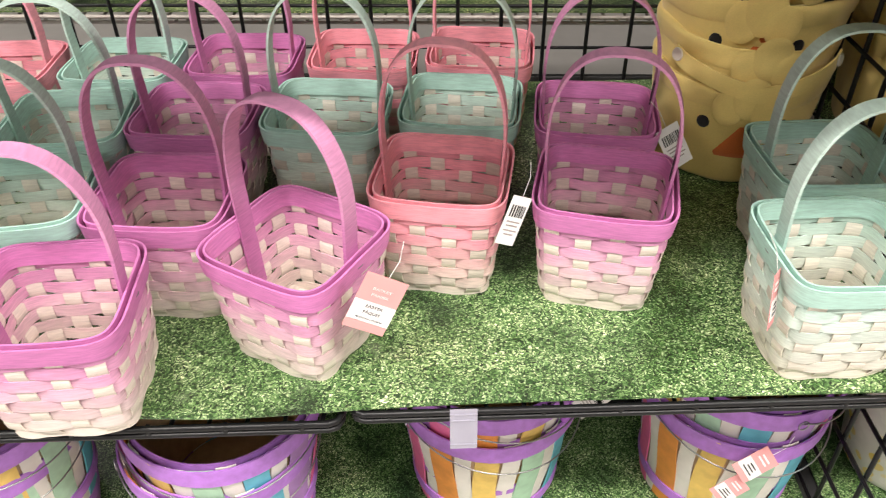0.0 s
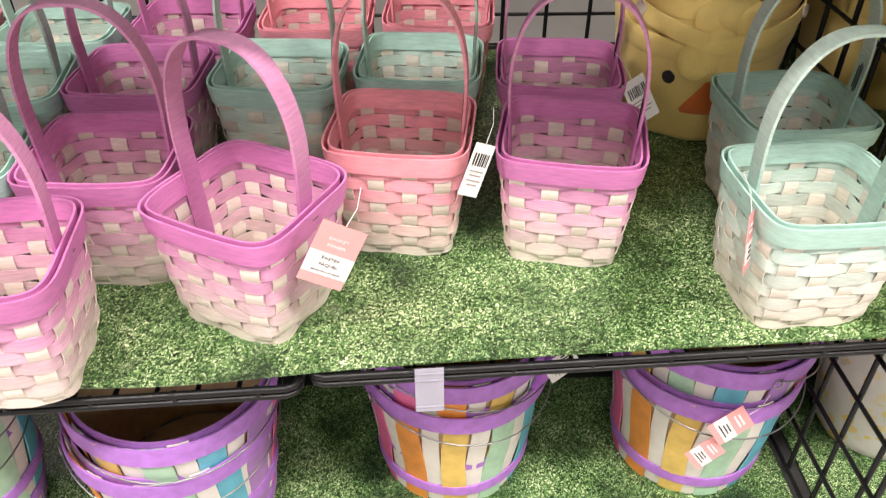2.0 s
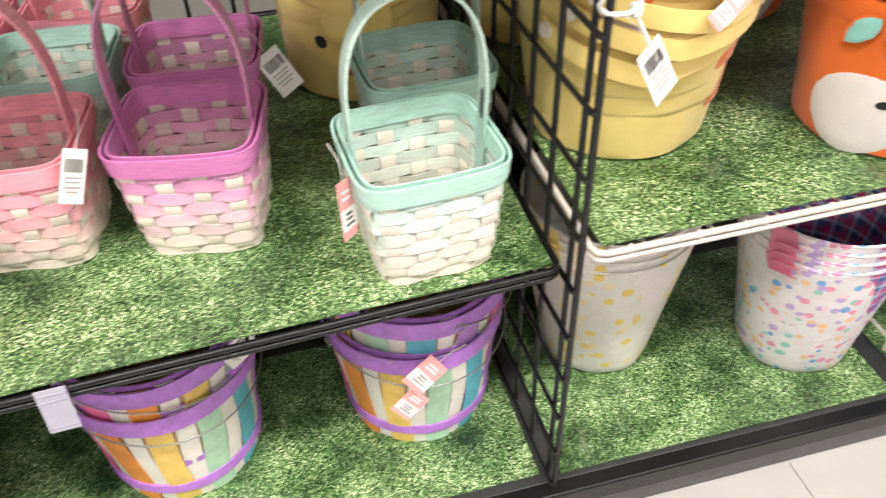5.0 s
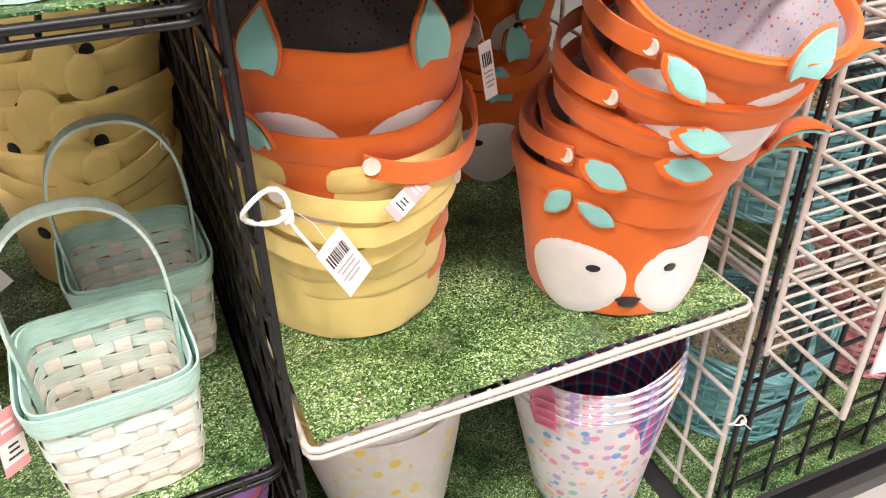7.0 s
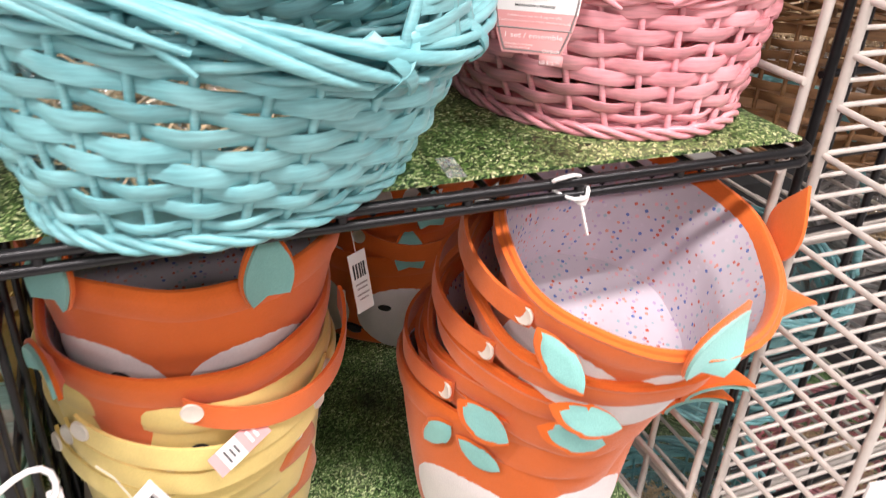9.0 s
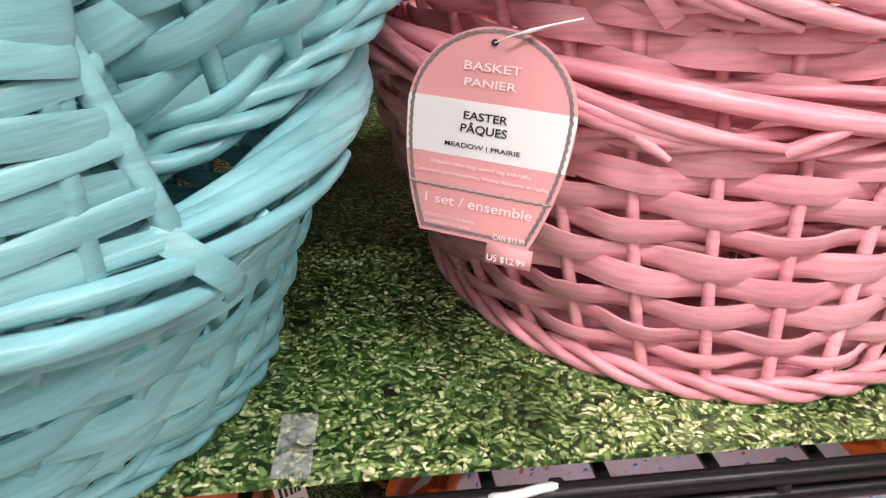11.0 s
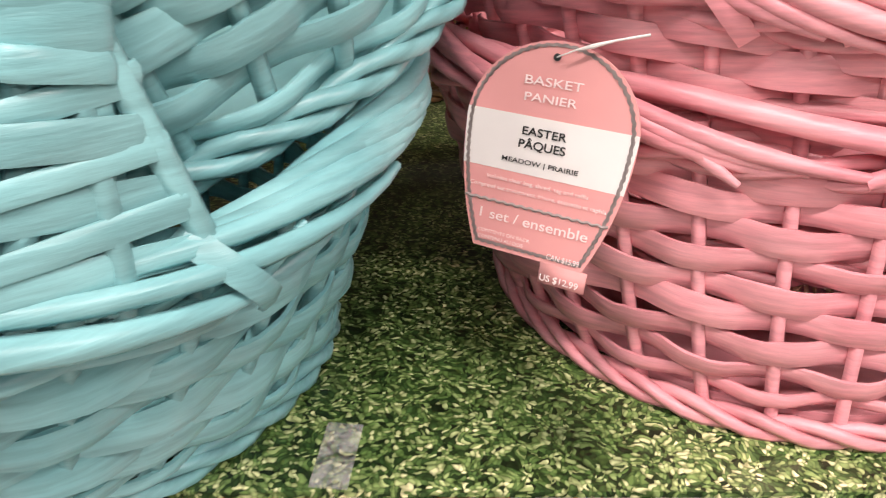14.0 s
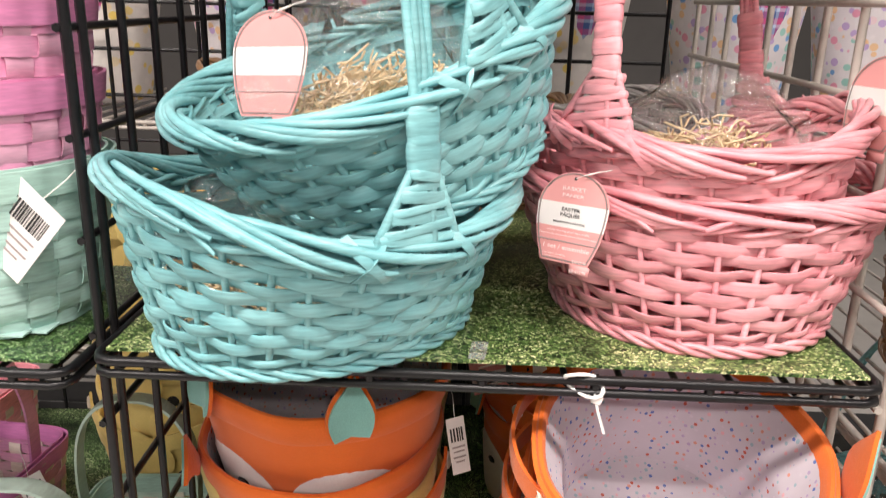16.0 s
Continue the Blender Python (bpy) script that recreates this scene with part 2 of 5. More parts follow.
def clear_film(name, shine=0.07, metal=1.0, rough=0.12):
    """Crinkled clear film: see-through with sharp glints."""
    m, nt, b = material(name)
    clear = node(nt, "ShaderNodeBsdfTransparent", Color=(0.97, 0.97, 0.97, 1))
    b.inputs["Base Color"].default_value = (0.9, 0.9, 0.9, 1)
    b.inputs["Roughness"].default_value = rough
    b.inputs["Metallic"].default_value = metal
    bump(nt, b, noise_tex(nt, coords(nt), 70), 1.0, 0.02)
    both = nt.nodes.new("ShaderNodeMixShader")
    both.inputs[0].default_value = shine
    nt.links.new(clear.outputs[0], both.inputs[1])
    nt.links.new(b.outputs[0], both.inputs[2])
    nt.links.new(both.outputs[0], nt.nodes["Material Output"].inputs["Surface"])
    return m


BLACK_WIRE = plain("black_wire", (0.007, 0.007, 0.008), 0.35, 0.3, 120, spec=0.4)
WHITE_WIRE = plain("white_wire", (0.56, 0.51, 0.46), 0.4, 0.12, 90)
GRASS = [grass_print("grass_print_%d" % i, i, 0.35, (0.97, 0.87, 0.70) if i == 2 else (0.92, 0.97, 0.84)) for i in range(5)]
CARD_EDGE = plain("card_edge", (0.62, 0.6, 0.52), 0.8)
GRIP_PURPLE = plain("purple_lacquer", (0.36, 0.11, 0.50), 0.45, 0.15, 80)
HOOP_PURPLE = plain("purple_hoop", (0.45, 0.19, 0.62), 0.5, 0.2, 70)
STEEL = plain("steel_wire", (0.40, 0.40, 0.40), 0.35, 0.1, 90, metal=1.0)
RAW_WOOD = plain("raw_wood", (0.50, 0.34, 0.21), 0.7, 0.2, 60)
WHITE_CARD = plain("white_card", (0.76, 0.73, 0.71), 0.85, 0.05, 30, bumps=0.03, spec=0.15)
PINK_CARD = plain("pink_card", (0.74, 0.34, 0.33), 0.85, 0.05, 30, bumps=0.03, spec=0.15)
PALE_PINK = plain("pale_pink_print", (0.90, 0.74, 0.73), 0.5, 0.03, 30, bumps=0.0)
GREY_INK = plain("grey_ink", (0.34, 0.29, 0.28), 0.5, 0.08, 30, bumps=0.0)
BLACK_INK = plain("black_ink", (0.02, 0.02, 0.02), 0.5, 0.1, 30, bumps=0.0)
NYLON = plain("white_nylon", (0.80, 0.79, 0.76), 0.35, 0.05, 60)
YELLOW_FELT = felt("yellow_felt", (0.86, 0.66, 0.23))
ORANGE_FELT = felt("orange_felt", (0.78, 0.155, 0.022))
WHITE_FELT = felt("white_felt", (0.80, 0.74, 0.72))
MINT_FELT = felt("mint_felt", (0.25, 0.55, 0.50))
BEAK_FELT = felt("beak_felt", (0.72, 0.19, 0.05))
BLACK_FELT = felt("black_felt", (0.02, 0.018, 0.018))
CONFETTI = dotted("confetti_lining", (0.60, 0.54, 0.59), [(0.55, 0.12, 0.08), (0.60, 0.54, 0.59), (0.12, 0.18, 0.45), (0.75, 0.4, 0.42), (0.70, 0.30, 0.22), (0.32, 0.45, 0.50), (0.45, 0.35, 0.52)], 170, 0.27)
BUTTON = plain("button_plastic", (0.78, 0.70, 0.60), 0.35, 0.05)
SHRED = plain("paper_shred", (0.72, 0.55, 0.33), 0.7, 0.25, 200)
FILM = clear_film("clear_film")
# whitish see-through film that imitates glare on the top card
GLARE_FILM = clear_film("glare_film", 0.16, 0.0, 0.3)
CLEAR_PLASTIC = plain("price_channel", (0.36, 0.35, 0.42), 0.2, 0.08, 40)
FLOOR_TILE = plain("floor_tile", (0.46, 0.44, 0.41), 0.35, 0.08, 12)
# walls and ceiling share a dark colour that holds down bounced fill light
LOW_BOUNCE_WALL = plain("low_bounce_wall", (0.14, 0.135, 0.13), 0.7, 0.05, 8)
BASE_STEEL = plain("base_steel", (0.09, 0.09, 0.095), 0.4, 0.2, 30)
DECK_BLACK = plain("deck_black", (0.03, 0.03, 0.03), 0.5, 0.2, 30)

# ---- the shop round the shelves ----
FLOOR, DECK, SHELF, MID, TOP = 0.05, 0.19, 0.60, 0.638, 1.087


def slab(name, c, s, mat, kind="structure", label="", category=""):
    ob = part(name, Geo().box(c, s), mat)
    return tagged(ob, label, category, kind=kind)


slab("floor", (0.6, -0.5, FLOOR - 0.05), (14, 14, 0.1), FLOOR_TILE, label="pale speckled vinyl shop floor", category="floor")
slab("ceiling", (0.6, -0.5, 3.55), (14, 14, 0.1), LOW_BOUNCE_WALL, label="plain shop ceiling coloured dark to cut bounced light", category="ceiling")
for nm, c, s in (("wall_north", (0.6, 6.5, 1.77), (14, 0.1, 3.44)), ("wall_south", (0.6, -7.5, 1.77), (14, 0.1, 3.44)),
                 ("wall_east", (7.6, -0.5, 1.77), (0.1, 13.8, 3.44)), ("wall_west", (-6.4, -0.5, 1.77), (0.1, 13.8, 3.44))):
    slab(nm, c, s, LOW_BOUNCE_WALL, label="plain shop wall coloured dark to cut bounced light", category="wall")

tile = Geo().box((0, 0, 0.001), (0.3025, 0.3025, 0.003)).mesh("tile", FLOOR_TILE)
shop_floor = bpy.data.objects["floor"]
for ix in range(9):
    for iy in range(6):
        part("tile", tile, FLOOR_TILE, shop_floor).location = (-0.1 + 0.305 * ix, 0.48 - 0.305 * iy, FLOOR)

LAMP_POWER = 98
for ix in range(4):
    for y, power in ((-3.4, 0.6), (-0.8, 0.95), (3.2, 0.18)):
        x = -2.6 + 1.9 * ix
        fx = thing("ceiling_light", "long white fluorescent light fitting under the ceiling", "light", pose(x, y, 3.46), "ceiling lights")
        part("housing", Geo().box((0, 0, 0.005), (1.3, 0.34, 0.05)), WHITE_WIRE, fx)
        la = bpy.data.lights.new("tube", "AREA")
        la.shape, la.size, la.size_y, la.energy, la.color = "RECTANGLE", 1.2, 0.28, LAMP_POWER * power, (1.0, 0.965, 0.90)
        lo = new("tube", la)
        lo.parent = fx
        lo.location = (0, 0, -0.026)

# gondola base with its kick plate and price strips
base = thing("gondola_base", "dark grey steel gondola base with a black rail", "shelving", pose(0, 0, 0), kind="structure")
part("deck", Geo().box((0.6, 1.42, 0.172), (5.2, 1.6, 0.028)), DECK_BLACK, base)
# dark boards added behind the bays to block light from the back aisle
part("back_board", Geo().box((0.6, 1.385, 0.39), (5.2, 0.012, 0.40)), DECK_BLACK, base)
part("back_board", Geo().box((0.835, 1.385, 0.84), (0.60, 0.012, 0.46)), DECK_BLACK, base)
part("front_rail", Geo().box((0.6, 0.612, 0.168), (5.2, 0.026, 0.036)), BLACK_WIRE, base)
part("kick_plate", Geo().box((0.6, 0.645, 0.10), (5.2, 0.02, 0.10)), BASE_STEEL, base)
for x in (0.66, 0.93, 1.35, 1.6):
    part("price_strip", Geo().box((x, 0.632, 0.118), (0.1, 0.006, 0.035)), CLEAR_PLASTIC, base, "clear plastic price strip")


def wire(parent, name, a, b, r, mat):
    return part(name, Geo().tube([a, b], r, 8), mat, parent)


def wire_run(parent, name, count, first, step, a, b, r, mat):
    """A row of like wires from a to b, each shifted by step from the one before."""
    me = Geo().tube([a, b], r, 6).mesh(name, mat)
    for i in range(count):
        o = part(name, me, mat, parent)
        o.location = Vector(first) + i * Vector(step)


def grid_panel(name, m, width, height, mat, label, dx=0.068, dz=0.0735, r=0.0031, lead=0.024, z0=0.0):
    """Welded wire grid in its own x-z plane, with a doubled wire along its first edge."""
    g = thing(name, label, "grid panel", m, kind="structure")
    n = int((width - lead) / dx)
    wire_run(g, "upright_wire", 1, (0, 0, 0), (0, 0, 0), (0, 0, 0), (0, 0, height), r * 1.25, mat)
    wire_run(g, "upright_wire", n + 1, (lead, 0, 0), (dx, 0, 0), (0, 0, 0), (0, 0, height), r * 1.1, mat)
    wire_run(g, "cross_wire", int((height - z0) / dz) + 1, (0, 0.005, z0), (0, 0, dz), (-0.003, 0, 0), (lead + n * dx + 0.003, 0, 0), r, mat)
    return g


grid_panel("wire_panel", pose(0.548, 0.612, DECK, 0, 0, 91), 0.72, 1.75, BLACK_WIRE, "black welded wire grid panel between two bays", z0=0.01, dx=0.067)
grid_panel("back_panel", pose(-1.6, 1.36, DECK, 0, 0, 0), 2.72, 1.75, BLACK_WIRE, "black welded wire grid panel behind the baskets", z0=0.02, lead=0.07, dx=0.0735)
grid_panel("white_panel", pose(1.138, 0.628, DECK + 0.01, 0, 0, 90), 0.70, 1.75, WHITE_WIRE, "white coated wire grid panel closing the bay", z0=0.03, lead=0.07, dx=0.072, r=0.0034)
grid_panel("front_panel", pose(1.164, 0.632, DECK, 0, 0, 2), 0.86, 1.75, BLACK_WIRE, "black welded wire grid panel facing the aisle", z0=0.04, dx=0.0735, r=0.0034)


def wire_shelf(name, x0, x1, y0, y1, z, mat, label, slope=0.0, pitch=0.076, r=0.0033, drop=0.0135):
    """A wire shelf: two front wires one above the other with short ticks, side wires and rungs."""
    s = thing(name, label, "shelf", pose(0, 0, 0), kind="structure")
    y = lambda x, yy: yy + slope * x
    c = 0.012
    for k, dz in enumerate((-0.004, -drop)):
        loop = [(x0, y(x0, y1), z + dz), (x0, y(x0, y0) + c, z + dz), (x0 + c * 0.3, y(x0, y0) + c * 0.3, z + dz), (x0 + c, y(x0, y0), z + dz),
                (x1 - c, y(x1, y0), z + dz), (x1 - c * 0.3, y(x1, y0) + c * 0.3, z + dz), (x1, y(x1, y0) + c, z + dz), (x1, y(x1, y1), z + dz)]
        part("edge_wire", Geo().tube(loop, r * (1.15 if k == 0 else 1.0), 8), mat, s)
    n = int((x1 - x0) / pitch)
    tick = Geo().tube([(0, 0.001, -0.001), (0, 0.001, -drop - 0.002)], r * 1.1, 6).mesh("tick", mat)
    for i in range(n):
        x = x0 + (i + 0.5) * (x1 - x0) / n
        part("tick", tick, mat, s).location = (x, y(x, y0), z)
    rung = Geo().tube([(0, 0.004, 0), (0, y1 - y0, 0)], r * 0.75, 6).mesh("rung", mat)
    for i in range(n * 2):
        x = x0 + (i + 0.5) * (x1 - x0) / (n * 2)
        part("rung", rung, mat, s).location = (x, y(x, y0), z - 0.0095)
    return s


wire_shelf("wire_shelf_1", -0.092, 0.532, 0.597, 1.33, SHELF - 0.004, BLACK_WIRE, "black wire shelf with a doubled front edge", 0.05)
wire_shelf("wire_shelf_2", -0.72, -0.104, 0.592, 1.33, SHELF - 0.012, BLACK_WIRE, "black wire shelf with a doubled front edge", 0.05)
wire_shelf("wire_shelf_3", 0.556, 1.104, 0.588, 1.33, MID - 0.004, WHITE_WIRE, "white coated wire shelf with a doubled front edge", 0.012)
wire_shelf("wire_shelf_4", 0.558, 1.106, 0.576, 1.33, TOP - 0.004, BLACK_WIRE, "black wire shelf with a doubled front edge")
# unseen shelf added overhead to shade the willow baskets
wire_shelf("wire_shelf_6", 0.558, 1.106, 0.60, 1.33, 1.56, BLACK_WIRE, "unseen black wire shelf added overhead to shade the top bay")
wire_shelf("wire_shelf_5", -0.72, 0.532, 0.585, 0.80, 1.066, BLACK_WIRE, "black wire shelf above the small baskets")


def grass_card(x0, x1, y0, y1, z, mat, slope=0.0, curl=None):
    """A printed card laid on a shelf; curl lifts or shifts its front edge a little."""
    g = Geo()
    nx, ny = 40, 12
    rows = []
    for s in (0.0012, -0.0012):
        for j in range(ny + 1):
            for i in range(nx + 1):
                x = x0 + (x1 - x0) * i / nx
                v = j / ny
                yy = y0 + slope * x + (y1 - y0) * v
                dz = 0.0008 * math.sin(9 * x + 5 * v) * (1 - v)
                if curl:
                    dyy, dzz = curl(x)
                    yy += dyy * (1 - v) ** 4
                    dz += dzz * (1 - v) ** 6
                rows.append((x, yy, z + s + dz))
    w = nx + 1
    half = w * (ny + 1)
    f = []
    for j in range(ny):
        for i in range(nx):
            a = j * w + i
            f.append((a, a + 1, a + w + 1, a + w))
            f.append((a + half, a + w + half, a + w + 1 + half, a + 1 + half))
    for i in range(nx):
        f.append((i, i + half, i + 1 + half, i + 1))
        a = ny * w + i
        f.append((a, a + 1, a + 1 + half, a + half))
    for j in range(ny):
        a = j * w
        f.append((a, a + w, a + w + half, a + half))
        a = j * w + nx
        f.append((a, a + half, a + w + half, a + w))
    g.add(rows, f)
    ob = part("grass_card", g, mat)
    return tagged(ob, "card printed with green hedge leaves, laid on the shelf", "shelf liner", "shelf liners")


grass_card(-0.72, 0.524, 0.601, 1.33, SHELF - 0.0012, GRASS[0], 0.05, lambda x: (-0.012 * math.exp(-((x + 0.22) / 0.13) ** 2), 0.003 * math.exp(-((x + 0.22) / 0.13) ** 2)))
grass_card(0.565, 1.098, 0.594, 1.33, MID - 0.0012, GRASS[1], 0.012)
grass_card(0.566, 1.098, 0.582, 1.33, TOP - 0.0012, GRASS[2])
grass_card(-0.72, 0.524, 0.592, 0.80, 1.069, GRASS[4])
# both deck cards stop short; bare black deck stands in for shade behind
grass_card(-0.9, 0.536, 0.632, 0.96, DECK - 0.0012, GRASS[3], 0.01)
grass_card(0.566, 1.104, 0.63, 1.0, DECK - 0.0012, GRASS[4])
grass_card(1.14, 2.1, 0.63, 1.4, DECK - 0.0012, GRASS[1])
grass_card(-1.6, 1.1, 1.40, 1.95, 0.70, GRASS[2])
# card of the unseen overhead shelf, blocking light from above
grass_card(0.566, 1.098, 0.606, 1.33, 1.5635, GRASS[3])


# ---- small square chip baskets ----
def square_at(s, half, corner):
    """A point and the outward way on a rounded square, s from 0 to 1 round it."""
    side = int(s * 4) % 4
    f = (s * 4) % 1.0 * 2 - 1
    p = Vector((f, -1.0))
    e = 6.0
    k = (abs(p.x) ** e + abs(p.y) ** e) ** (-1 / e)
    q = p * (half * k)
    n = Vector((math.copysign(abs(p.x * k) ** (e - 1), p.x), math.copysign(abs(p.y * k) ** (e - 1), p.y))).normalized()
    a = side * math.pi / 2
    rot = lambda w: Vector((w.x * math.cos(a) - w.y * math.sin(a), w.x * math.sin(a) + w.y * math.cos(a), 0))
    return rot(q), rot(n)


def round_at(s, half, corner):
    n = Vector((math.cos(2 * math.pi * s), math.sin(2 * math.pi * s), 0))
    return n * half, n


def square_basket(m, mats, label, group="small square baskets", form=square_at, name="square_basket", H=0.120, HB=0.0595, HT=0.0722, per=16, rows=8, handle=True):
    """Rim 0.15 m across, 0.125 m deep, woven of thin flat splints, with a bent wooden handle."""
    weave, stake_mat, rim_mat, handle_mat = mats
    b = thing(name, label, "basket", m, group)
    half = lambda z: HB + (HT - HB) * min(1, max(0, z / H)) ** 0.75 - 0.004 * max(0, 1 - z / 0.012)
    rowh = H / rows
    seg = 8
    for r in range(rows):
        z = rowh * (r + 0.5)
        pts, us, vs = [], [], []
        for i in range(per * seg):
            s = i / (per * seg)
            p, n = form(s, half(z), 0)
            w = math.cos(math.pi * (s * per - 0.5) + math.pi * r)
            o = 0.0013 * max(-1, min(1, 1.6 * w))
            pts.append(p + n * o + Vector((0, 0, z + 0.0006 * math.sin(9 * s * 6.28 + r))))
            us.append(n)
            vs.append(Vector((0, 0, 1)))
        t, h = 0.0006, rowh * (0.475 + 0.02 * math.sin(r * 2.2))
        part("splint", Geo().sweep(pts, us, vs, [(-t, -h), (t, -h), (t, h), (-t, h)], True), weave, b)
    for k in range(per):
        s = (k + 0.5) / per
        pts, us, vs = [], [], []
        p0, n0 = form(s, half(0), 0)
        tang = Vector((-n0.y, n0.x, 0))
        for i in range(rows * 4 + 1):
            z = H * i / (rows * 4)
            p, n = form(s, half(z), 0)
            w = math.cos(math.pi * (z / rowh - 0.5))
            o = -0.0012 * max(-1, min(1, 1.6 * w)) * (1 if k % 2 == 0 else -1)
            pts.append(p + n * o + Vector((0, 0, z)))
            us.append(n)
            vs.append(tang)
        t, h = 0.0006, (0.0089 if form is square_at else 0.0105) * (0.94 + 0.06 * math.sin(k * 2.7))
        part("stake", Geo().sweep(pts, us, vs, [(-t, -h), (t, -h), (t, h), (-t, h)]), stake_mat, b)
    bottom = Geo()
    n = 5
    for k in range(n):
        x = (k - (n - 1) / 2) * HB * 0.37
        bottom.box((x, 0, 0.0022), (HB * 0.34, HB * 1.84 if form is square_at else HB * 1.5, 0.0016))
        bottom.box((0, x, 0.0038), (HB * 1.84 if form is square_at else HB * 1.5, HB * 0.34, 0.0014))
    part("bottom", bottom, stake_mat, b)
    for off, z0, z1, nm in ((0.0030, H - 0.008, H + 0.0145, "outer_rim"), (-0.0034, H - 0.006, H + 0.0155, "inner_rim")):
        pts, us, vs = [], [], []
        for i in range(88):
            p, nn = form(i / 88, half(H) + 0.001, 0)
            pts.append(p + nn * off + Vector((0, 0, (z0 + z1) / 2 + 0.0005 * math.sin(i * 0.4))))
            us.append(nn)
            vs.append((nn * 0.12 + Vector((0, 0, 1))).normalized())
        h, t = (z1 - z0) / 2, 0.0011
        part(nm, Geo().sweep(pts, us, vs, [(-t, -h), (t, -h), (t * 1.2, 0), (t, h), (-t, h)], True), rim_mat, b)
    if not handle:
        return b
    pts, us, vs = [], [], []
    A, Z0, Z1 = 0.0665, 0.09, 0.286
    path = [(-A + 0.004, 0.045)]
    for i in range(33):
        a = math.pi - math.pi * i / 32
        e = 0.8
        path.append((A * 1.04 * math.copysign(abs(math.cos(a)) ** e, math.cos(a)), Z0 + 0.085 + (Z1 - Z0 - 0.085) * abs(math.sin(a)) ** e))
    path.append((A - 0.004, 0.045))
    for i, (x, z) in enumerate(path):
        x0, z0 = path[max(0, i - 1)]
        x1, z1 = path[min(len(path) - 1, i + 1)]
        d = Vector((x1 - x0, 0, z1 - z0)).normalized()
        pts.append((x, 0.001 * math.sin(z * 40), z))
        us.append(Vector((-d.z, 0, d.x)))
        vs.append(Vector((0, 1, 0)))
    t, h = 0.0015, 0.0105
    bow = part("handle", Geo().sweep(pts, us, vs, [(-t, -h), (t, -h * 0.96), (t * 1.3, 0), (t, h * 0.96), (-t, h)]), handle_mat, b)
    for k in range(3):
        part("print_bar", Geo().box((0.0664, (k - 1) * 0.0033, 0.160), (0.0005, 0.0016, (0.030, 0.034, 0.026)[k]), Matrix.Rotation(0.05, 4, "Y")), BLACK_INK, bow)
    for x in (-1, 1):
        part("staple", Geo().tube([(x * 0.0778, -0.004, 0.125), (x * 0.0785, 0, 0.125), (x * 0.0778, 0.004, 0.125)], 0.0005, 5), STEEL, bow)
    return b


CREAM = (0.78, 0.71, 0.61)


def basket_mats(name, deep, pale, cream=CREAM):
    mid = tuple((a + c) / 2 for a, c in zip(pale, cream))
    weave = dyed_wood(name + "_splint", [(0.0, cream), (0.20, tuple(0.8 * a + 0.2 * c for a, c in zip(cream, pale))), (0.42, mid), (0.72, pale), (1.0, tuple((a + 2 * c) / 3 for a, c in zip(pale, deep)))], 0.12)
    stake = dyed_wood(name + "_stake", [(0.0, cream), (0.5, tuple(0.94 * a + 0.06 * c for a, c in zip(cream, pale))), (1.0, tuple(0.86 * a + 0.14 * c for a, c in zip(cream, pale)))], 0.13)
    rim = dyed_wood(name + "_rim", [(0.0, deep), (0.8, deep), (1.0, tuple(min(1, c * 1.1) for c in deep))], 0.12)
    hand = dyed_wood(name + "_handle", [(0.0, deep), (0.5, deep), (0.75, tuple((a + 2 * c) / 3 for a, c in zip(deep, pale))), (1.0, tuple((a + 2 * c) / 3 for a, c in zip(deep, pale)))], 0.27)
    return weave, stake, rim, hand


PURPLE = basket_mats("purple", (0.62, 0.20, 0.46), (0.77, 0.37, 0.56))
PINK = basket_mats("pink", (0.92, 0.36, 0.43), (0.92, 0.38, 0.46))
MINT = basket_mats("mint", (0.43, 0.66, 0.58), (0.64, 0.77, 0.69))
ROUND_MINT = basket_mats("round_mint", (0.42, 0.66, 0.58), (0.44, 0.68, 0.61), (0.46, 0.70, 0.64))
ROUND_PINK = basket_mats("round_pink", (0.72, 0.25, 0.46), (0.78, 0.32, 0.50), (0.80, 0.42, 0.56))
ROUND_PURPLE = basket_mats("round_purple", (0.58, 0.21, 0.49), (0.66, 0.30, 0.56), (0.72, 0.40, 0.62))
LABELS = {"purple": "purple square chip basket fading to cream, bent wooden handle", "pink": "pink square chip basket fading to cream, bent wooden handle",
          "mint": "mint green square chip basket fading to cream, bent handle"}
MATS = {"purple": PURPLE, "pink": PINK, "mint": MINT}
first = {}
PLACES = [("purple", -0.150, 0.701, -28), ("pink", -0.003, 0.831, -8), ("purple", 0.179, 0.806, -11), ("mint", 0.401, 0.699, 4), ("mint", 0.443, 0.871, 3),
          ("purple", -0.306, 0.785, -2), ("purple", -0.364, 0.614, 5), ("purple", -0.321, 0.974, -3), ("mint", -0.154, 0.985, -5), ("mint", 0.019, 1.002, -6),
          ("purple", 0.191, 0.979, -6), ("pink", -0.123, 1.161, -2), ("pink", 0.048, 1.170, -5), ("purple", -0.294, 1.143, -2), ("mint", -0.482, 0.953, 6),
          ("mint", -0.467, 1.126, 0), ("pink", -0.641, 1.113, 2), ("mint", -0.468, 0.782, 8), ("mint", -0.540, 0.611, 10)]
for color, x, y, yaw in PLACES:
    at = pose(x, y, SHELF + 0.001, 0, 0, yaw)
    if color in first:
        copy_thing(first[color], at)
    else:
        first[color] = square_basket(at, MATS[color], LABELS[color])


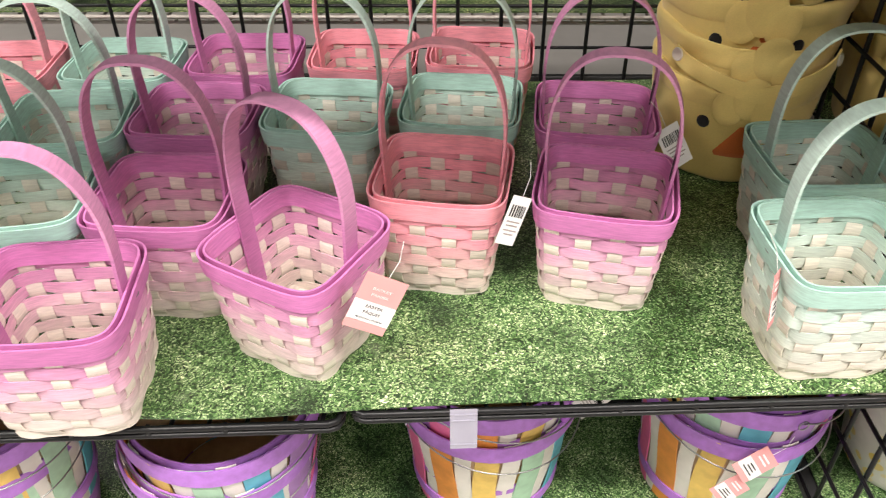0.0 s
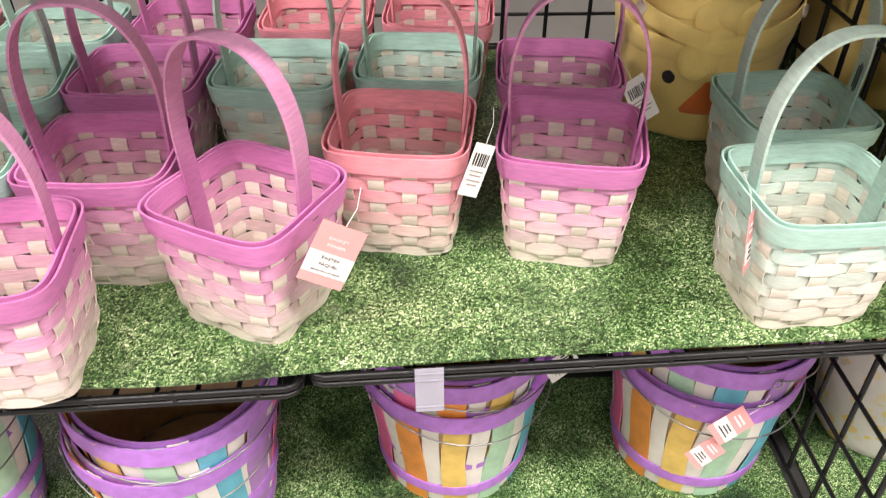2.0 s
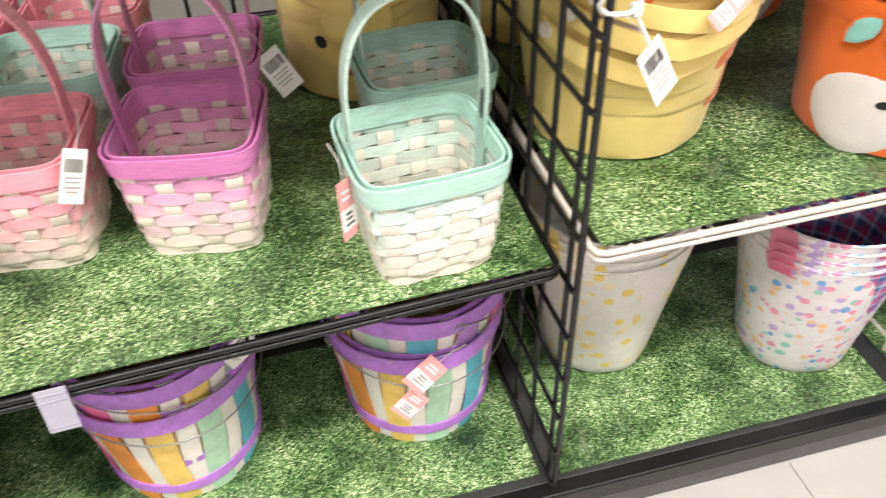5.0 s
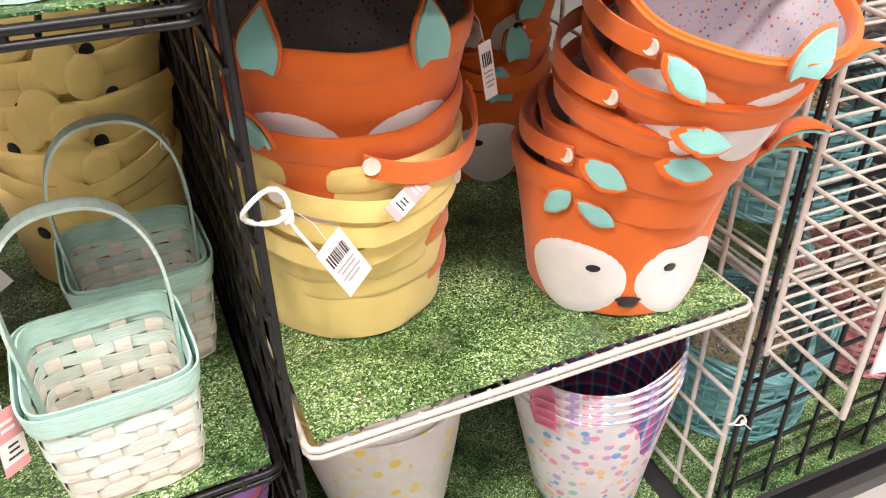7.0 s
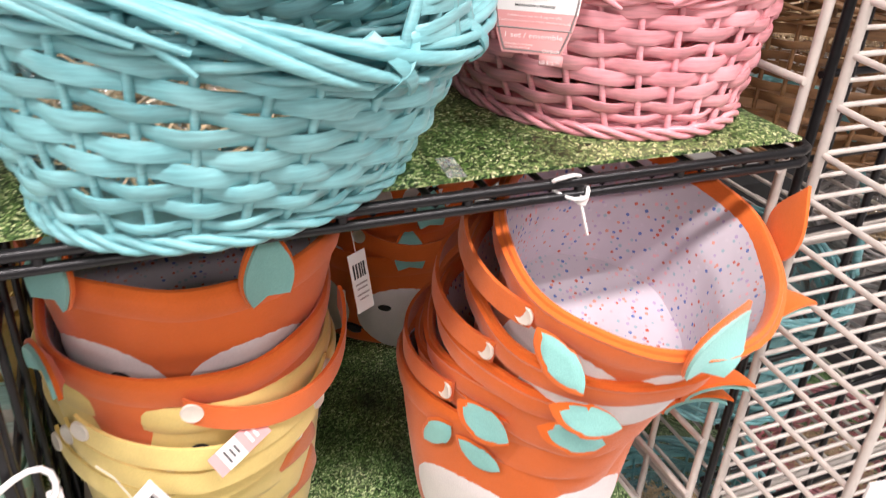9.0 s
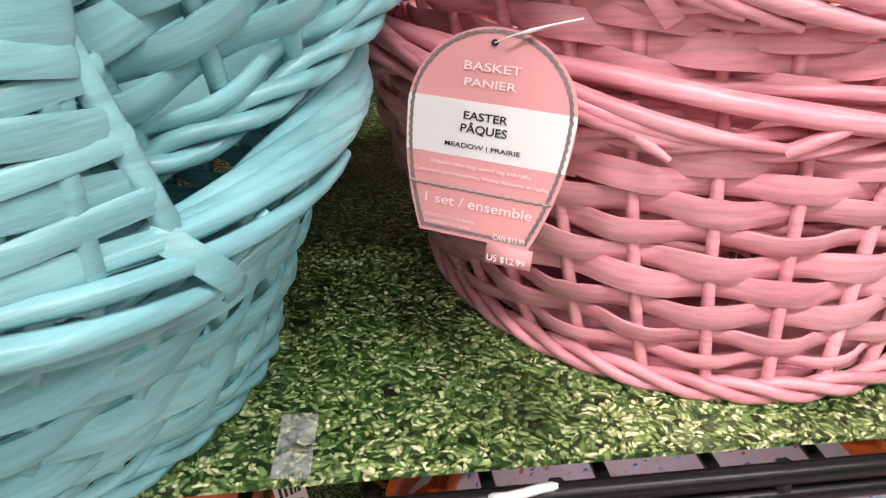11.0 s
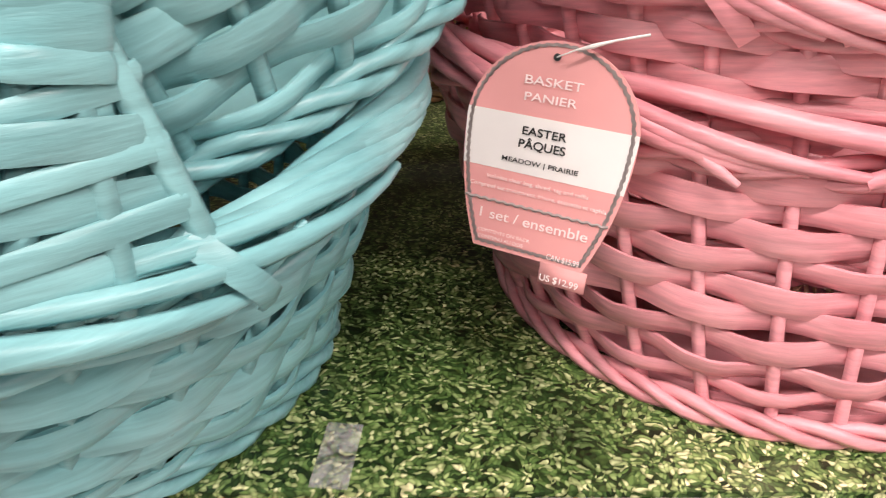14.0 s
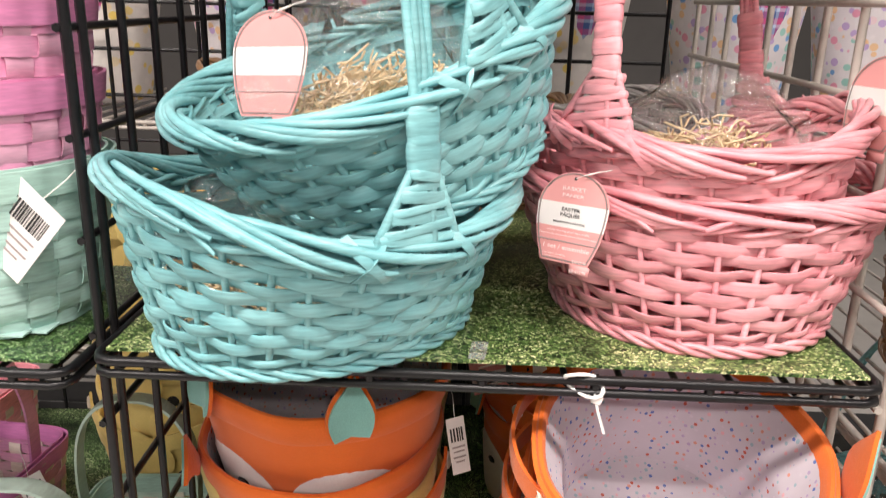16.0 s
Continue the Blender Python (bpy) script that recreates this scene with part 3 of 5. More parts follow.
# ---- bushel baskets with painted staves ----
STAVE_COLORS = [("orange", (0.80, 0.30, 0.06)), ("yellow", (0.80, 0.55, 0.15)), ("green", (0.42, 0.64, 0.46)), ("blue", (0.13, 0.46, 0.58)), ("purple", (0.42, 0.22, 0.52)), ("pink", (0.76, 0.15, 0.34))]
STAVE = [plain(n + "_stave", c, 0.6, 0.16, 50) for n, c in STAVE_COLORS]
STAVE_WHITE = plain("white_stave", (0.78, 0.74, 0.68), 0.6, 0.08, 50)


def bushel(m, turn=0, wire_side=-1, colors=None, rims=None, label="round bushel basket of painted staves with purple hoops", rb=0.100, rt=0.124, H=0.205):
    staves, hoop = colors or STAVE, rims or HOOP_PURPLE
    b = thing("bushel_basket", label, "basket", m, "bushel baskets")
    n = 12
    rad = lambda z: rb + (rt - rb) * z / H
    for k in range(2 * n):
        wide = k % 2 == 0
        a0 = 2 * math.pi * (k / (2 * n)) + turn
        hw = 0.0185 if wide else 0.0125
        off = 0.0016 if wide else 0.0
        rnd = random.Random(k)
        pts, us, vs = [], [], []
        for i in range(9):
            z = (H - 0.002) * i / 8
            a = a0 + 0.02 * math.sin(i * 0.8 + k)
            n_ = Vector((math.cos(a), math.sin(a), 0))
            pts.append(n_ * (rad(z) + off + 0.0012 * math.sin(i + k * 1.3)) + Vector((0, 0, z)))
            us.append(n_)
            vs.append(Vector((-n_.y, n_.x, 0)))
        t = 0.0009
        w = hw * (0.86 + 0.14 * rnd.random())
        part("stave", Geo().sweep(pts, us, vs, [(-t - 0.001, -w), (t - 0.001, -w), (t + 0.0006, 0), (t - 0.001, w), (-t - 0.001, w), (-t, 0)]), staves[(k // 2) % len(staves)] if wide else STAVE_WHITE, b)
    part("bottom", Geo().lathe([(0.0005, 0.012), (rb - 0.003, 0.012), (rb - 0.003, 0.018), (0.0005, 0.018)], 36), RAW_WOOD, b)
    part("inner_lining", Geo().lathe([(rad(0.02) - 0.0035, 0.02), (rad(H) - 0.0035, H - 0.012), (rad(H) - 0.0045, H - 0.012), (rad(0.02) - 0.0045, 0.02)], 36), RAW_WOOD, b)
    for z, h, off, nm in ((H - 0.013, 0.0135, 0.0045, "top_hoop"), (H - 0.010, 0.011, -0.0065, "inner_hoop"), (0.036, 0.0085, 0.0042, "lower_hoop")):
        ring = circle(1, 48)
        pts = [Vector(p) * (rad(z) + off + 0.0006 * math.sin(7 * i)) + Vector((0, 0, z + 0.0012 * math.sin(i * 0.26 + turn))) for i, p in enumerate(ring)]
        part(nm, Geo().sweep(pts, [Vector(p) for p in ring], [Vector((0, 0, 1))] * 48, [(-0.0012, -h), (0.0012, -h), (0.002, 0), (0.0012, h), (-0.0012, h)], True), hoop, b)
    ra = rad(H) + 0.008
    bail = []
    for i in range(25):
        a = math.pi * i / 24
        bail.append((ra * math.cos(a) * 1.0, wire_side * ra * math.sin(a) * 1.03, H - 0.012 - 0.035 * math.sin(a)))
    rot = Matrix.Rotation(turn * 0.6, 4, "Z")
    bow = part("wire_bail", Geo().tube([rot @ Vector(p) for p in bail], 0.0011, 6), STEEL, b)
    for s in (-1, 1):
        part("wire_loop", Geo().tube([rot @ (Vector((s * (ra + 0.001), 0, H - 0.014)) + Vector(p)) for p in [(0, 0.007 * math.cos(q), 0.007 * math.sin(q)) for q in [i * 0.7 for i in range(10)]]], 0.0011, 5), STEEL, bow)
    return b


def small_tag(m, w=0.05, h=0.062, bars=True, words=(), label="pink and white price tag on a thread"):
    """A folded card tag, white below and pink above, in its own x-z plane, hung at its top."""
    t = thing("price_tag", label, "tag", m, "price tags")
    card = part("card", Geo().box((0, 0, -h / 2), (w, 0.0008, h)), PINK_CARD, t)
    part("white_band", Geo().box((0, -0.0008, -h * 0.66), (w, 0.0006, h * 0.36)), WHITE_CARD, card)
    part("thread", Geo().tube([(0, 0, -0.004), (0.004, 0.004, 0.018), (0.002, 0.012, 0.035)], 0.0004, 5), NYLON, t)
    if bars:
        for k, (bw, z) in enumerate(((0.40, 0.57), (0.42, 0.655), (0.6, 0.75))):
            part("print_bar", Geo().box((0, -0.0014, -h * z), (w * bw, 0.0004, h * 0.034)), BLACK_INK, card)
        for bw, z in ((0.5, 0.2), (0.55, 0.31)):
            part("print_bar", Geo().box((0, -0.0007, -h * z), (w * bw, 0.0004, h * 0.05)), PALE_PINK, card)
    return t


def barcode_tag(m, w=0.04, h=0.058, label="white price tag printed with bars"):
    t = thing("barcode_tag", label, "tag", m, "price tags")
    card = part("card", Geo().box((0, 0, -h / 2), (w, 0.0007, h)), WHITE_CARD, t)
    rnd = random.Random(5)
    x = -w * 0.36
    while x < w * 0.34:
        bw = rnd.choice((0.0006, 0.0011, 0.0017))
        part("bar", Geo().box((x + bw / 2, -0.0007, -h * 0.3), (bw, 0.0004, h * 0.24)), BLACK_INK, card)
        x += bw + rnd.choice((0.0009, 0.0014))
    for z, bw in ((0.52, 0.7), (0.6, 0.6), (0.7, 0.72), (0.78, 0.5)):
        part("print_bar", Geo().box((0, -0.0007, -h * z), (w * bw, 0.0004, 0.0016)), GREY_INK, card)
    part("thread", Geo().tube([(0, 0, -0.003), (0.003, 0.006, 0.02), (0.001, 0.014, 0.034)], 0.0004, 5), NYLON, t)
    return t


NEST = 0.055
for k, (x, y, turn, lean) in enumerate(((0.058, 0.832, 1.02, (0, 0)), (0.405, 0.835, 0.6, (-1.5, 1.5)), (-0.30, 0.745, 0.78, (-1.2, 0.6)), (-0.62, 0.74, 1.3, (0, 0)))):
    m0 = pose(x, y, DECK + 0.001)
    bushel(m0, turn)
    upper = bushel(m0 @ pose(0.004 * k, 0, NEST, lean[0], lean[1]), turn + (0.5, 2.4, -0.2, 0.4)[k])
    if k == 0:
        part("grip", Geo().tube([(0.098, -0.078, 0.148), (0.108, -0.072, 0.166), (0.124, -0.062, 0.190), (0.131, -0.058, 0.204)], [0.006, 0.0095, 0.0095, 0.006], 12), GRIP_PURPLE, upper, "turned purple wooden grip")


# ---- felt buckets ----
class Cone:
    """A tapered round wall, to lay things on: point(angle, z, off)."""
    def __init__(self, rb, rt, H):
        self.rb, self.rt, self.H = rb, rt, H

    def r(self, z):
        return self.rb + (self.rt - self.rb) * z / self.H

    def point(self, a, z, off=0.0):
        r = self.r(z) + off
        return Vector((r * math.cos(a), r * math.sin(a), z))

    def patch(self, a, z, hw, hh, turn=0.0, off=0.002, shape=None, rings=6, n=36, seed=None, flare=0.0):
        """A sewn-on patch following the wall, hw by hh metres; shape(q) scales its edge."""
        g = Geo()
        verts = []
        for j in range(rings + 1):
            f = j / rings
            for i in range(n):
                q = 2 * math.pi * i / n
                k = f * (shape(q) if shape else 1)
                u, v = hw * k * math.cos(q), hh * k * math.sin(q)
                uu, vv = u * math.cos(turn) - v * math.sin(turn), u * math.sin(turn) + v * math.cos(turn)
                zz = z + vv
                o = off if j < rings else off - 0.0024
                o += flare * (z + hh - zz)
                q2 = a + uu / self.r(z)
                verts.append(self.point(q2, zz, o) if seed is None else Vector(soft(self, seed, q2, self.r(zz) + o, zz)))
        faces = [(j * n + i, j * n + (i + 1) % n, (j + 1) * n + (i + 1) % n, (j + 1) * n + i) for j in range(rings) for i in range(n)]
        return g.add(verts, faces)


def felt_wall(c, n=56, rows=14, thick=0.0035, seed=0):
    """The bucket's soft outer wall with a floor, gently uneven."""
    g = Geo()
    prof = [(0.0006, 0.0), (c.rb - 0.006, 0.0), (c.rb, 0.005)] + [(c.r(c.H * i / rows), c.H * i / rows) for i in range(1, rows + 1)]
    prof += [(c.r(c.H) - thick, c.H + 0.001)] + [(c.r(c.H * i / rows) - thick, c.H * i / rows) for i in range(rows - 1, 0, -2)] + [(c.rb - 0.006, 0.006), (0.0006, 0.006)]

    return g.lathe(prof, n, lambda a, r, z: soft(c, seed, a, r, z))


def soft(c, seed, a, r, z):
    k = z / c.H
    w = 0.0036 * k * math.sin(2 * a + seed) + 0.0018 * k * math.sin(3 * a + seed * 3) + 0.0013 * math.sin(5 * a + 3 * k + seed * 2) + 0.0007 * math.sin(9 * a - 5 * k + seed)
    dz = k * (0.0028 * math.sin(2 * a + seed * 1.7) + 0.0014 * math.sin(5 * a + seed * 2.3))
    rr = r + w if r > 0.01 else r
    return (rr * math.cos(a), rr * math.sin(a), z + (dz if r > 0.01 else 0))


def ear(parent, c, a, flop, mats, side=0.0, h=0.060, w=0.042):
    """A pointed felt ear on the rim, mint in front and orange behind; side leans it along the rim."""
    outer = None
    for mat, k, o, nm in ((mats[0], 1.0, 0.0, "ear"), (mats[1], 0.9, 0.0030, "inner_ear")):
        g = Geo()
        verts, nn = [], 10
        n_ = Vector((math.cos(a), math.sin(a), 0))
        t_ = Vector((-n_.y, n_.x, 0))
        base = c.point(a, c.H - 0.012, 0.006 + 0.006 * max(0, min(1, flop * 2)))
        for s in (0.0016, -0.0016):
            for i in range(nn + 1):
                f = i / nn
                ww = w * k * (1 - f ** 2.0) * (0.8 + 0.45 * math.sin(f * 3.0))
                bend, lean = flop * f, side * f
                up = Vector((0, 0, math.cos(bend) * math.cos(lean))) + n_ * math.sin(bend) + t_ * math.sin(lean)
                across = (t_ * math.cos(lean) - Vector((0, 0, 1)) * math.sin(lean)).normalized()
                front = across.cross(up).normalized()
                if front.dot(n_) < 0 and abs(bend) < 1.3:
                    front = -front
                for e in (-1, 0, 1):
                    verts.append(base + up * (h * k * f) + across * (e * ww * 0.5) + front * (s + o + 0.006 * (abs(e) - 0.5) * (1 - f)))
        half = (nn + 1) * 3
        f_ = []
        for i in range(nn):
            for e in range(2):
                q = i * 3 + e
                f_ += [(q, q + 1, q + 4, q + 3), (q + half, q + 3 + half, q + 4 + half, q + 1 + half)]
            f_ += [(i * 3, i * 3 + 3, i * 3 + 3 + half, i * 3 + half), (i * 3 + 2, i * 3 + 2 + half, i * 3 + 5 + half, i * 3 + 5)]
        ob = part(nm, g.add(verts, f_), mat, parent if nm == "ear" else outer, "mint felt inner ear" if nm == "inner_ear" else "")
        outer = ob if nm == "ear" else None


def strap(parent, c, mat, a0, a1, sag=0.02, off=0.012, vee=False, w=0.0115):
    """A felt carrying strap buttoned at two places, slumped against the wall between them."""
    pts, us, vs = [], [], []
    for i in range(31):
        f = i / 30
        q = a0 + (a1 - a0) * f
        low = (1 - abs(2 * f - 1)) ** 0.9 if vee else math.sin(math.pi * f)
        z = c.H - 0.024 - sag * low
        pts.append(c.point(q, z, 0.0085 + off * math.sin(math.pi * f) ** 0.8))
        us.append(Vector((math.cos(q), math.sin(q), 0.15)).normalized())
        vs.append(Vector((0, 0, 1)))
    t = 0.0016
    band = part("strap", Geo().sweep(pts, us, vs, [(-t, -w), (t, -w), (t * 1.5, 0), (t, w), (-t, w)]), mat, parent)
    for f in (0.03, 0.97):
        q = a0 + (a1 - a0) * f
        mt = Matrix.Translation(c.point(q, c.H - 0.024, 0.0112)) @ Vector((math.cos(q), math.sin(q), 0.1)).to_track_quat("Z", "Y").to_matrix().to_4x4()
        part("button", Geo().lathe([(0.0004, 0), (0.0085, 0), (0.009, 0.0015), (0.008, 0.0032), (0.0055, 0.0024), (0.0004, 0.0024)], 20).moved(mt), BUTTON, band, "round cream plastic button")


def hem(parent, c, mat, seed):
    """The turned edge: a soft doubled fold that follows the wall."""
    n = 72
    ring = [2 * math.pi * i / n for i in range(n)]
    pts = [Vector(soft(c, seed, q, c.r(c.H - 0.012) + 0.0004, c.H - 0.012)) for q in ring]
    ns = [Vector((math.cos(q), math.sin(q), -0.12)).normalized() for q in ring]
    sec = [(-0.0070, -0.011), (0.0004, -0.0145), (0.0014, -0.012), (0.0019, -0.004), (0.0021, 0.006), (0.0012, 0.0115), (-0.0012, 0.0145), (-0.0042, 0.0145), (-0.0066, 0.0115)]
    part("hem", Geo().sweep(pts, ns, [Vector((0.12 * v.x, 0.12 * v.y, 1)) for v in ns], sec, True), mat, parent)


def lining(parent, c, mat, seed):
    LEVELS = [0.02 + (c.H - 0.024) * i / 18 for i in range(19)]
    prof = [(0.0006, 0.0075), (c.rb - 0.008, 0.0075)] + [(c.r(z) - 0.0068, z) for z in LEVELS]
    prof += [(c.r(z) - 0.0056, z) for z in LEVELS[::-1]] + [(0.0006, 0.0067)]
    part("lining", Geo().lathe(prof, 56, lambda a, r, z: soft(c, seed, a, r, z)), mat, parent, "white cloth lining printed with small coloured dots" if mat is CONFETTI else "")


BUCKET = Cone(0.104, 0.122, 0.150)


class Slump(Cone):
    """A bucket pushed into another: its top flares out over the one below."""
    def r(self, z):
        lip = self.H - 0.05
        return 0.098 + (self.rt - 0.098) * (z - lip) / 0.05 if z > lip else self.rb + (0.098 - self.rb) * z / lip


TALL = Cone(0.104, 0.123, 0.180)
SLUMPED = Slump(0.090, 0.122, 0.14)


def fox_bucket(m, face=-1.57, ears=((0.62, -0.3, 0.0), (-0.62, -0.3, 0.0)), straps=(), c=BUCKET, rise=0.0, snout=True, cheeks=True, droops=()):
    b = thing("fox_bucket", "orange felt bucket with a sewn fox face and dotted lining", "bucket", m, "felt buckets")
    sd = random.random() * 6
    part("wall", felt_wall(c, seed=sd), ORANGE_FELT, b)
    lining(b, c, CONFETTI, sd)
    hem(b, c, ORANGE_FELT, sd)
    egg = lambda q: 1 - 0.14 * math.sin(q)
    for s in (-1, 1) if cheeks else ():
        part("cheek", c.patch(face + s * 0.60, 0.058 + rise, 0.060, 0.051, -s * 0.25, 0.0022, egg, seed=sd), WHITE_FELT, b, "white felt cheek")
        part("eye", c.patch(face + s * 0.385, 0.072 + rise, 0.0098, 0.0062, -s * 0.2, 0.0036, rings=3, n=20, seed=sd), BLACK_FELT, b)
    if snout:
        part("nose", c.patch(face, 0.030, 0.0175, 0.0085, 0, 0.0050, lambda q: 0.72 + 0.3 * math.sin(q) ** 2 + 0.12 * math.cos(2 * q) * (1 if math.sin(q) > 0 else -1), 3, 24, sd), BLACK_FELT, b)
    for da, flop, side in ears:
        ear(b, c, face + da, flop, (ORANGE_FELT, MINT_FELT), side)
    leaf = lambda q: (1 - 0.30 * abs(math.sin(q)) ** 0.7) * (1.0 if math.cos(q) > 0 else 0.86)
    flare = 0.95 if c is SLUMPED else 0.12
    for da, turn in droops:
        back = part("ear", c.patch(face + da, c.H - 0.030, 0.0270, 0.0190, turn, 0.0060, leaf, 4, 32, sd, flare), ORANGE_FELT, b)
        part("inner_ear", c.patch(face + da + 0.02, c.H - 0.029, 0.0240, 0.0162, turn, 0.0088, leaf, 4, 32, sd, flare), MINT_FELT, back, "mint felt inner ear")
    for s in straps:
        strap(b, c, ORANGE_FELT, *s)
    return b


def chick_bucket(m, face=-1.57, tuft=True, straps=(), c=BUCKET):
    b = thing("chick_bucket", "yellow felt bucket with a sewn chick face and felt tuft", "bucket", m, "felt buckets")
    sd = random.random() * 6
    part("wall", felt_wall(c, seed=sd), YELLOW_FELT, b)
    lining(b, c, YELLOW_FELT, sd)
    hem(b, c, YELLOW_FELT, sd)
    for s in (-1, 1):
        part("eye", c.patch(face + s * 0.44, 0.098, 0.0085, 0.0098, 0, 0.003, rings=3, n=20, seed=sd), BLACK_FELT, b)
    tri = lambda q: 0.62 / max(0.5, math.cos((q + math.pi / 2 + math.pi / 3) % (2 * math.pi / 3) - math.pi / 3))
    part("beak", c.patch(face, 0.066, 0.032, 0.030, 0, 0.003, tri, 4, 30, sd), BEAK_FELT, b, "orange felt beak")
    if tuft:
        for k, (da, dz, s) in enumerate(((-0.19, -0.004, 1), (0.0, 0.012, 1.15), (0.19, -0.004, 1))):
            part("tuft", c.patch(face + da, c.H - 0.018 + dz, 0.021 * s, 0.028 * s, 0, 0.0075 + 0.0015 * k, None, 4, 28, sd), YELLOW_FELT, b)
    for s in straps:
        strap(b, c, YELLOW_FELT, *s)
    return b


def stack(base, kinds, step=0.041, lean=(0, 0)):
    m = base
    for k, make in enumerate(kinds):
        make(m)
        m = m @ pose(0.002 * math.sin(k * 2.1), 0.002 * math.cos(k * 1.7), step, lean[0], lean[1], 0)


CH = lambda f, **kw: (lambda m: chick_bucket(m, f, **kw))
FX = lambda f, **kw: (lambda m: fox_bucket(m, f, **kw))
stack(pose(0.41, 1.115, SHELF + 0.001), [CH(-1.72), CH(-1.62, straps=((-2.6, -0.7, 0.03, 0.01, True),)), CH(-1.8), CH(-1.55), CH(-1.7), CH(-1.5), CH(-1.75)], 0.054)
base = pose(0.676, 0.826, MID + 0.001)
chick_bucket(base, -0.66, False, ((-2.75, -0.95, 0.030, 0.010, True),), TALL)
chick_bucket(base @ pose(0.002, -0.008, 0.062, 2), -0.8, False, ((-2.6, -0.75, 0.022, 0.014, True),))
chick_bucket(base @ pose(-0.002, -0.014, 0.092, 4), -1.2, False, ((-2.4, -0.6, 0.018, 0.010, True),))
fox_bucket(base @ pose(0.003, -0.016, 0.130, 6, 0), -1.78, ((-0.80, 0.35, 1.15),), ((-1.74, -0.2, 0.022, 0.014),), BUCKET, -0.030, False)
fox_bucket(base @ pose(0.007, -0.014, 0.208, 8, -1), -1.80, ((0.58, -0.25, 0.15), (-0.62, -0.25, 0.0)), (), BUCKET, -0.014, False)
# six fox buckets, the upper ones leaning forward out of the bay
for k in range(6):
    f = (0, 0.13, 0.28, 0.47, 0.70, 1.0)[k]
    rim = Vector((0.984, 0.730, MID + 0.181)).lerp(Vector((0.981, 0.594, 1.021)), f)
    size = 1 - 0.085 * f
    cone = TALL if k == 0 else SLUMPED
    m0 = Matrix.Translation(rim) @ pose(0, 0, 0, 18.6 * f, 1.3 * f, 0) @ Matrix.Diagonal((size, size, size, 1)) @ Matrix.Translation((0, 0, -cone.H))
    face = (-1.99, -2.0, -2.05, -1.95, -2.0, -1.95)[k]
    loops = ((face - 0.80, face - 2.6, 0.006, 0.022),) if k in (2, 4, 5) else ()
    ears = {1: ((1.05, 1.1, 0.1),), 2: ((1.15, 1.1, 0.1),), 4: ((1.45, 1.0, 0.1),), 5: ((0.25, -0.75, 1.0), (1.75, 0.15, 0.2))}.get(k, ())
    droops = (((-0.76, 0.9), (-0.42, -0.5)), (), ((-0.50, -0.3),), ((-0.10, -0.2),), ((-0.12, -0.15),), ((-0.55, -0.55),))[k]
    fox_bucket(m0, face, ears, loops, cone, -0.012 if k else 0.0, k == 0, k in (0, 5), droops)
stack(pose(0.965, 1.105, MID + 0.001), [FX(-2.3), FX(-2.1, straps=((-2.2, -0.9, 0.02, 0.012),)), FX(-1.9, ears=((-0.5, 0.3, 0.8), (0.5, 0.2, 0.6))), FX(-1.8), FX(-2.0)], 0.055)
stack(pose(0.68, 1.12, MID + 0.001), [CH(-1.4), CH(-1.6), CH(-1.5)], 0.05)

# ---- printed pails on the lower deck ----
FLORAL = dotted("floral_print", (0.74, 0.70, 0.72), [(0.74, 0.3, 0.42), (0.74, 0.70, 0.72), (0.16, 0.36, 0.66), (0.78, 0.52, 0.3), (0.50, 0.36, 0.62), (0.78, 0.6, 0.64), (0.3, 0.55, 0.5), (0.74, 0.70, 0.72)], 62, 0.42, 0.5)
CHICKS = dotted("chick_print", (0.76, 0.72, 0.68), [(0.80, 0.60, 0.16), (0.76, 0.72, 0.68), (0.80, 0.62, 0.25), (0.76, 0.72, 0.68), (0.78, 0.66, 0.45)], 48, 0.40, 0.5)
PLAID = plaid("plaid_lining")
PINK_FELT = felt("pink_felt", (0.75, 0.22, 0.34))
PAIL = Cone(0.086, 0.126, 0.265)


def pail(m, mat, inner, tab, label):
    c = PAIL
    b = thing("paper_pail", label, "pail", m, "printed pails")
    part("wall", felt_wall(c, thick=0.002, seed=1.0), mat, b)
    prof = [(0.0006, 0.009), (c.rb - 0.004, 0.009), (c.r(0.2) - 0.004, 0.2), (c.rt - 0.004, c.H - 0.002), (c.rt - 0.003, c.H - 0.002), (c.r(0.2) - 0.003, 0.2), (c.rb - 0.003, 0.0095), (0.0006, 0.0085)]
    part("lining", Geo().lathe(prof, 48), inner, b, "checked cloth lining" if inner is PLAID else "")
    part("rim", Geo().tube([c.point(2 * math.pi * i / 48, c.H, -0.001) for i in range(48)], 0.0022, 6, True), mat, b)
    pts = [c.point(3.6 + 0.02 * i, c.H + 0.004 - 0.012 * i + 0.0015 * i * i, 0.004 + 0.0015 * i) for i in range(7)]
    part("handle_tab", Geo().sweep(pts, [Vector((-0.8, -0.5, 0.2))] * 7, [Vector((0.45, -0.85, 0.1))] * 7, [(-0.001, -0.018), (0.001, -0.018), (0.001, 0.018), (-0.001, 0.018)]), tab, b)
    return b


for k in range(4):
    pail(pose(1.02 - 0.0012 * k, 0.775, DECK + 0.005 + 0.016 * k, 2, -4), FLORAL, PLAID, PINK_FELT, "white floral printed pail with a checked lining, in a stack")
for k in range(4):
    pail(pose(0.712, 0.862, DECK + 0.004 + 0.016 * k, 2, -2), CHICKS, WHITE_FELT, YELLOW_FELT, "white pail printed with small yellow chicks, in a stack")
pail(pose(0.87, 1.12, DECK + 0.001), FLORAL, PLAID, PINK_FELT, "white floral printed pail standing at the back")


